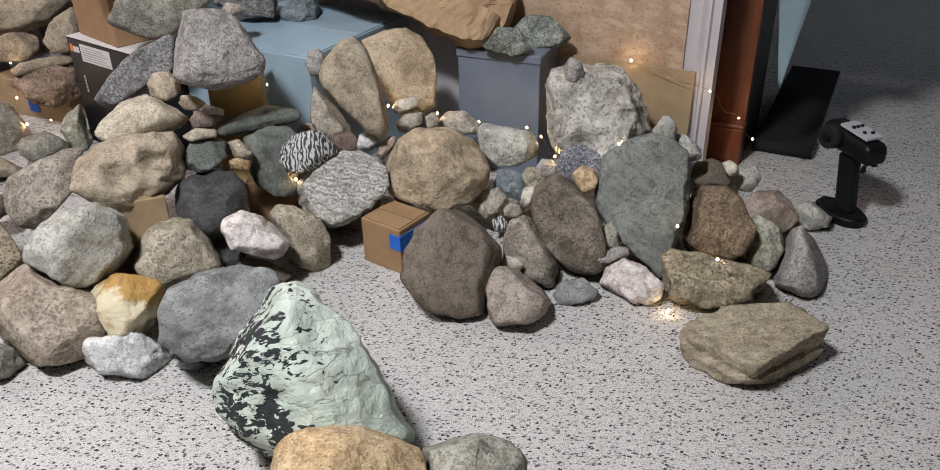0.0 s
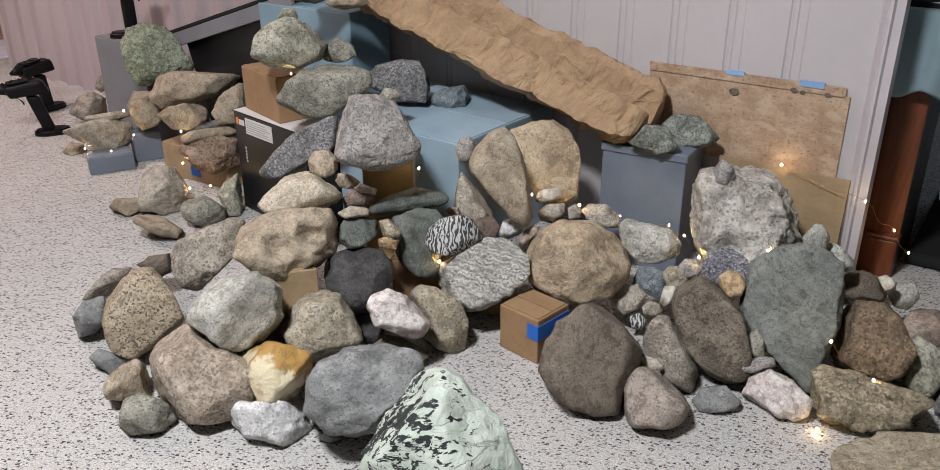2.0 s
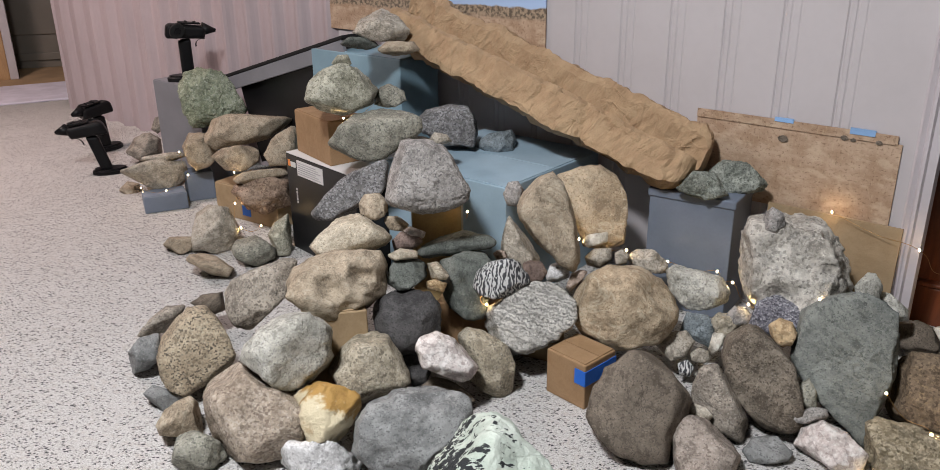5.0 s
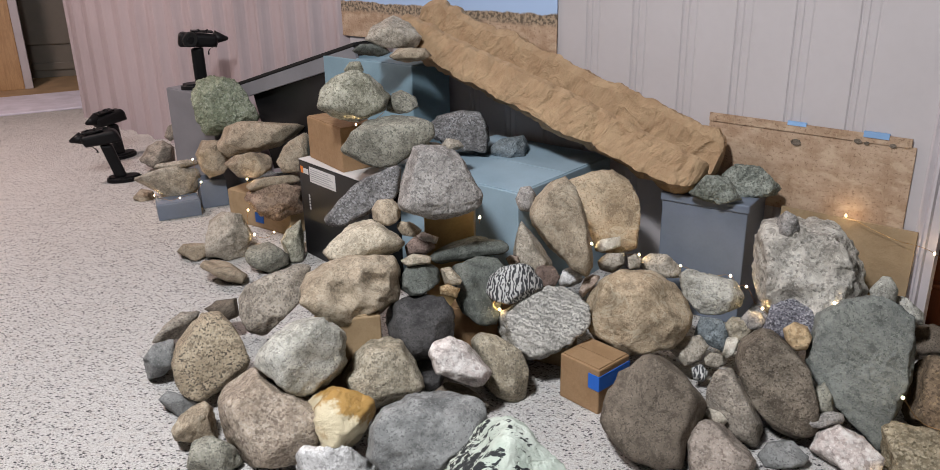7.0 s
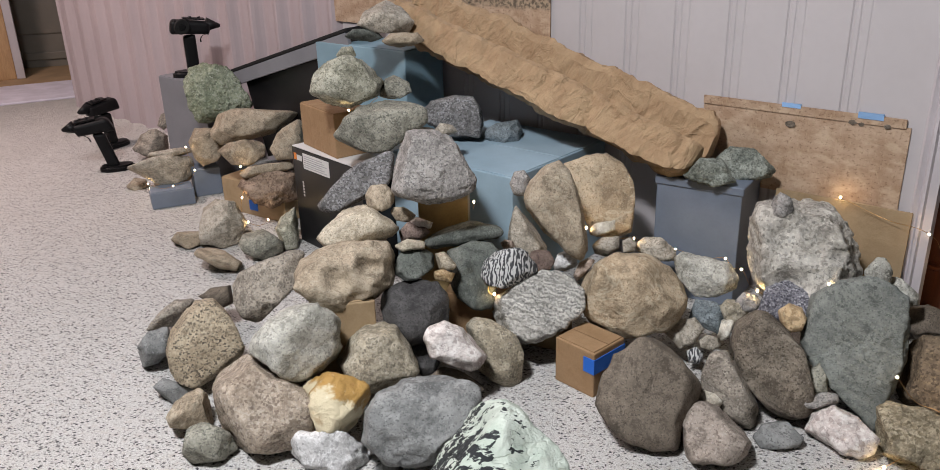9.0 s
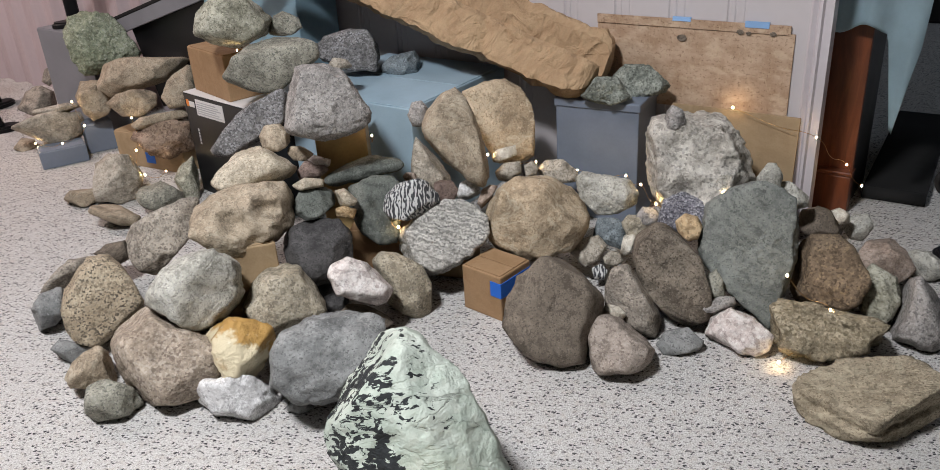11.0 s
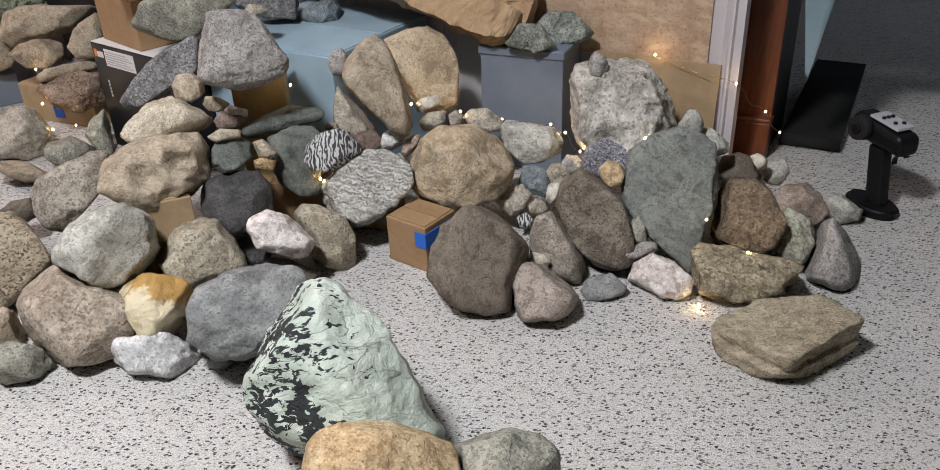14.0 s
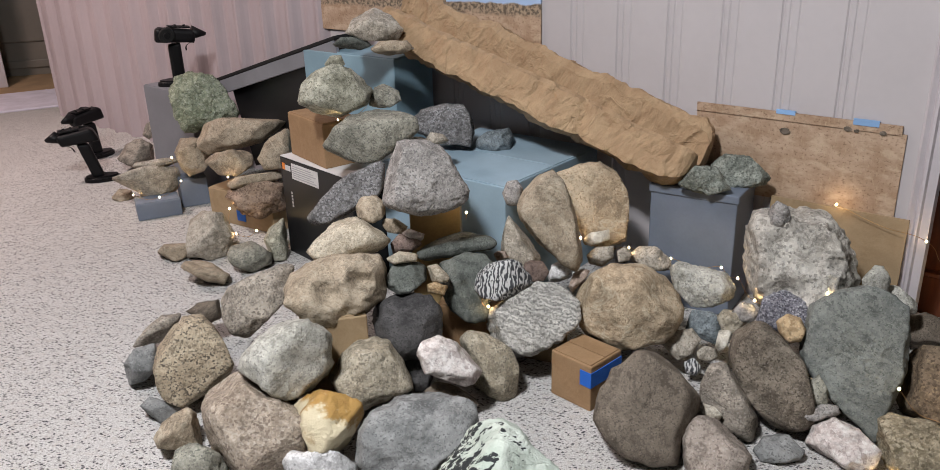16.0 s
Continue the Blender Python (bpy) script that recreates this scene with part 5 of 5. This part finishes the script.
rock("stone", SLATE, (-1.029, 1.311, 0.018), (-30, 35), 0.036, ((215, 0.022), (288, 0.027), (330, 0.037), (57, 0.019), (125, 0.034)), 18, "dark flat shard on the carpet")
rock("stone", SANDSTONE, (-0.928, 1.217, 0.039), (-32, 35), 0.049, ((186, 0.047), (249, 0.035), (262, 0.032), (0, 0.036), (43, 0.045), (111, 0.033), (140, 0.037)), 14, "tan angular stone on the carpet")
rock("rock", LIMESTONE_TAN, (-1.358, 2.161, 0.052), (-20, 30), 0.082, ((248, 0.076), (281, 0.072), (330, 0.069), (21, 0.071), (74, 0.076), (121, 0.075), (162, 0.064), (176, 0.068)), 16, "brown and grey crystal-faced rock")
rock("stone", SANDSTONE, (-1.452, 2.107, 0.020), (-20, 33), 0.043, ((229, 0.03), (284, 0.028), (351, 0.039), (84, 0.024), (137, 0.038)), 8, "flat oval brown stone on the carpet")
rock("stone", SANDSTONE, (-1.255, 1.945, 0.033), (-22, 31), 0.056, ((233, 0.023), (249, 0.028), (326, 0.059), (49, 0.03), (73, 0.024), (140, 0.068)), 9, "long tan stone on the carpet")
rock("rock", GRANITE_GREEN, (-1.188, 2.080, 0.029), (-21, 28), 0.066, ((209, 0.052), (247, 0.042), (287, 0.047), (353, 0.063), (52, 0.042), (99, 0.045), (155, 0.064)), 15, "dark grey faceted rock on the carpet")
rock("rock", LIMESTONE_GREEN, (-1.136, 2.162, 0.047), (-21, 26), 0.046, ((196, 0.037), (263, 0.059), (348, 0.034), (1, 0.029), (123, 0.047), (148, 0.04)), 10, "grey green rock beside the black box")
rock("rock", REDSTONE, (-1.258, 2.321, 0.126), (-18, 27), 0.064, ((217, 0.074), (247, 0.064), (287, 0.068), (0, 0.082), (68, 0.069), (105, 0.06), (149, 0.095)), 14, "reddish brown rough rock resting on a carton")
rock("rock_slab", SANDSTONE, (-1.268, 2.318, 0.188), (-16, 27), 0.044, ((223, 0.067), (277, 0.017), (28, 0.079), (93, 0.018), (120, 0.04)), 9, "flat tan stone plate on the red rock")
rock("rock", SANDSTONE, (-1.378, 2.392, 0.219), (-15, 28), 0.068, ((222, 0.054), (259, 0.045), (294, 0.047), (345, 0.067), (50, 0.06), (91, 0.037), (126, 0.058)), 12, "tan rough rock in the back pile")
rock("rock_slab", SANDSTONE, (-1.418, 2.538, 0.278), (-14, 27), 0.082, ((218, 0.124), (277, 0.052), (279, 0.053), (301, 0.075), (321, 0.116), (83, 0.054), (108, 0.073), (151, 0.11)), 12, "long brown flat rock spanning the back pile")
rock("rock", SANDSTONE, (-1.621, 2.577, 0.183), (-15, 31), 0.075, ((193, 0.053), (216, 0.06), (286, 0.065), (334, 0.055), (22, 0.058), (84, 0.062), (151, 0.059)), 11, "tan knobbly rock in the back pile")
rock("rock", SANDSTONE, (-1.211, 2.394, 0.259), (-15, 25), 0.064, ((207, 0.064), (272, 0.054), (352, 0.044), (39, 0.074), (121, 0.045), (147, 0.046)), 11, "tan brown rock behind the carton")
rock("boulder", SERPENTINE, (-1.622, 2.691, 0.346), (-11, 30), 0.058, ((185, 0.101), (202, 0.106), (256, 0.111), (283, 0.095), (327, 0.136), (25, 0.098), (34, 0.097), (75, 0.103), (108, 0.115), (151, 0.115)), 15, "large pale green boulder leaning on the grey panel")
rock("rock", LIMESTONE_TAN, (-1.782, 2.551, 0.097), (-15, 34), 0.074, ((229, 0.071), (242, 0.058), (269, 0.055), (312, 0.09), (6, 0.099), (77, 0.056), (97, 0.051), (106, 0.062)), 12, "grey tan pointed rock resting on small stones")
rock("rock_slab", LIMESTONE_TAN, (-1.755, 2.554, 0.155), (-15, 33), 0.037, ((255, 0.023), (281, 0.019), (36, 0.063), (91, 0.014), (133, 0.054)), 9, "thin grey stone plate on a rock")
rock("stone", SANDSTONE, (-1.954, 2.617, 0.005), (-16, 35), 0.040, ((230, 0.026), (280, 0.028), (7, 0.036), (73, 0.027), (131, 0.028)), 8, "small brown stone on the carpet")
rock("stone", SANDSTONE, (-1.874, 2.665, 0.003), (-17, 34), 0.035, ((208, 0.031), (259, 0.026), (337, 0.03), (65, 0.024), (133, 0.024)), 9, "small tan stone on the grey box")
rock("rock", GRANITE_BROWN, (-2.093, 2.956, 0.070), (-14, 34), 0.083, ((234, 0.059), (289, 0.05), (355, 0.063), (55, 0.062), (106, 0.051), (142, 0.055)), 11, "brown rock beside the grey panel")
rock("stone", GRANITE_BROWN, (-2.033, 2.975, 0.165), (-13, 33), 0.031, ((226, 0.031), (301, 0.03), (1, 0.023), (108, 0.028), (155, 0.019)), 11, "dark brown stone behind the transmitters")
rock("boulder", LIMESTONE_GREEN, (-0.874, 2.068, 0.522), (-11, 21), 0.084, ((203, 0.095), (239, 0.074), (255, 0.066), (288, 0.066), (334, 0.093), (36, 0.081), (50, 0.073), (72, 0.069), (109, 0.071), (129, 0.074), (159, 0.089)), 11, "grey green knobbly boulder on the brown carton", ((-0.5, -0.75, 0.4, 0.84), (0.45, -0.8, 0.35, 0.84), (0, -0.8, -0.6, 0.86)))
rock("stone", LIMESTONE_GREEN, (-0.858, 2.038, 0.607), (-9, 21), 0.020, ((249, 0.016), (287, 0.016), (20, 0.022), (91, 0.016), (140, 0.017)), 12, "small grey green stone on the boulder")
rock("stone", GRANITE_GREEN, (-0.771, 2.169, 0.490), (-12, 17), 0.043, ((263, 0.028), (294, 0.032), (13, 0.041), (62, 0.031), (112, 0.034), (158, 0.035)), 11, "small grey brown rounded stone")
rock("rock", GRANITE_DARK, (-0.613, 2.215, 0.403), (-14, 14), 0.037, ((183, 0.087), (235, 0.062), (250, 0.053), (262, 0.054), (340, 0.082), (4, 0.077), (34, 0.07), (82, 0.06), (100, 0.058), (133, 0.078)), 18, "dark sparkling granite block on the blue box", ((-0.1, -0.96, 0.2, 0.85), (0.1, -0.4, 0.9, 0.9)))
rock("stone", SLATE_BLUE, (-0.475, 2.233, 0.355), (-15, 10), 0.041, ((225, 0.054), (264, 0.03), (275, 0.03), (350, 0.051), (23, 0.05), (100, 0.03), (123, 0.036), (170, 0.057)), 14, "blue-grey stone on the blue box")
rock("stone", LIMESTONE_TAN, (-0.586, 1.988, 0.422), (-15, 14), 0.023, ((245, 0.02), (285, 0.015), (36, 0.023), (80, 0.016), (141, 0.022)), 12, "small flat grey tan stone in the pile")
rock("stone", LIMESTONE_TAN, (-0.652, 1.966, 0.414), (-15, 16), 0.017, ((263, 0.018), (302, 0.026), (64, 0.029), (91, 0.018), (136, 0.032)), 10, "thin grey stone behind the boulder")
rock("rock", LIMESTONE_TAN, (-0.837, 2.332, 0.655), (-7, 18), 0.067, ((246, 0.047), (268, 0.038), (327, 0.074), (37, 0.058), (70, 0.047), (113, 0.048), (148, 0.067)), 12, "grey brown rock on the tall blue box")
rock("rock_slab", GREENSTONE, (-0.891, 2.277, 0.617), (-8, 19), 0.031, ((259, 0.015), (285, 0.023), (43, 0.035), (85, 0.015), (129, 0.034)), 12, "dark flat stone on the tall blue box")
rock("rock_slab", SANDSTONE, (-0.758, 2.228, 0.614), (-8, 17), 0.042, ((233, 0.04), (268, 0.019), (287, 0.025), (43, 0.043), (89, 0.019), (125, 0.035)), 12, "flat tan stone on the tall blue box")
rock("stone", GRANITE_GREY, (-0.370, 1.846, 0.335), (-18, 9), 0.022, ((202, 0.024), (267, 0.03), (344, 0.022), (34, 0.026), (97, 0.029), (158, 0.023)), 16, "small grey stone against the blue box")
rock("pebble", SANDSTONE, (-0.627, 1.720, 0.288), (-18, 21), 0.026, ((212, 0.022), (259, 0.017), (319, 0.025), (53, 0.015), (86, 0.017), (144, 0.027)), 8, "smooth tan pebble in the upper pile")
rock("stone", BRECCIA, (-0.577, 1.693, 0.278), (-19, 19), 0.022, ((230, 0.012), (269, 0.014), (343, 0.026), (66, 0.011), (120, 0.018)), 12, "small pinkish white stone")
rock("stone", RHYOLITE_DARK, (-0.594, 1.688, 0.254), (-20, 20), 0.034, ((190, 0.033), (277, 0.017), (304, 0.02), (40, 0.029), (72, 0.023), (133, 0.029)), 9, "dark mauve stone in the upper pile")
rock("stone", SANDSTONE_PALE, (-0.574, 1.586, 0.265), (-20, 21), 0.024, ((227, 0.021), (273, 0.012), (347, 0.034), (76, 0.015), (114, 0.017)), 12, "flat pinkish cream stone")
rock("crystal_pocket", GEODE, (0.227, 1.627, 0.170), (-24, -7), 0.024, ((226, 0.055), (276, 0.045), (338, 0.051), (27, 0.051), (70, 0.044), (114, 0.046), (168, 0.051)), 14, "dark sparkling crystal pocket in the pale boulder")

# broad flat stone lying on the carpet
rock("rock_slab", FLATSTONE, (0.477, 1.171, 0.030), (-90, 0), 0.033, ((220, 0.093), (304, 0.084), (21, 0.109), (87, 0.084), (118, 0.09), (176, 0.118)), 16, "flat brown layered slab lying on the carpet", ((0.03, -0.04, 1, 0.90), (0.5, -0.2, 0.85, 0.97)))

RIGHT = "warm-white fairy lights on thin copper wire among the rocks"
FAR = "warm-white fairy lights among the far rocks"
fairy_string([(0.371, 1.945, 0.300), (0.539, 1.838, 0.259), (0.642, 1.92, 0.159), (0.677, 1.90, 0.112)],
             "warm-white fairy lights strung across the door casing")
fairy_string([(-0.209, 1.835, 0.233), (-0.096, 1.86, 0.203), (0.003, 1.88, 0.172), (0.118, 1.855, 0.166), (0.147, 1.78, 0.174), (0.170, 1.665, 0.176),
              (0.234, 1.60, 0.163), (0.301, 1.625, 0.219)], RIGHT)
fairy_string([(0.381, 1.38, 0.156), (0.453, 1.34, 0.106), (0.365, 1.31, 0.012)], RIGHT)
fairy_string([(-0.462, 1.745, 0.318)], RIGHT, ends=[(-0.47, 1.79, 0.30)])
fairy_string([(-0.389, 1.60, 0.156)], RIGHT, ends=[(-0.400, 1.60, 0.176), (-0.378, 1.61, 0.176)])
fairy_string([(-0.852, 2.01, 0.462)], RIGHT, ends=[(-0.79, 2.07, 0.485)])
fairy_string([(-1.623, 2.45, 0.212), (-1.624, 2.485, 0.119), (-1.642, 2.37, 0.098), (-1.80, 2.46, 0.069)], FAR)
fairy_string([(-1.334, 2.28, 0.206), (-1.316, 2.23, 0.12), (-1.264, 2.155, 0.069), (-1.217, 2.195, 0.065)], FAR)
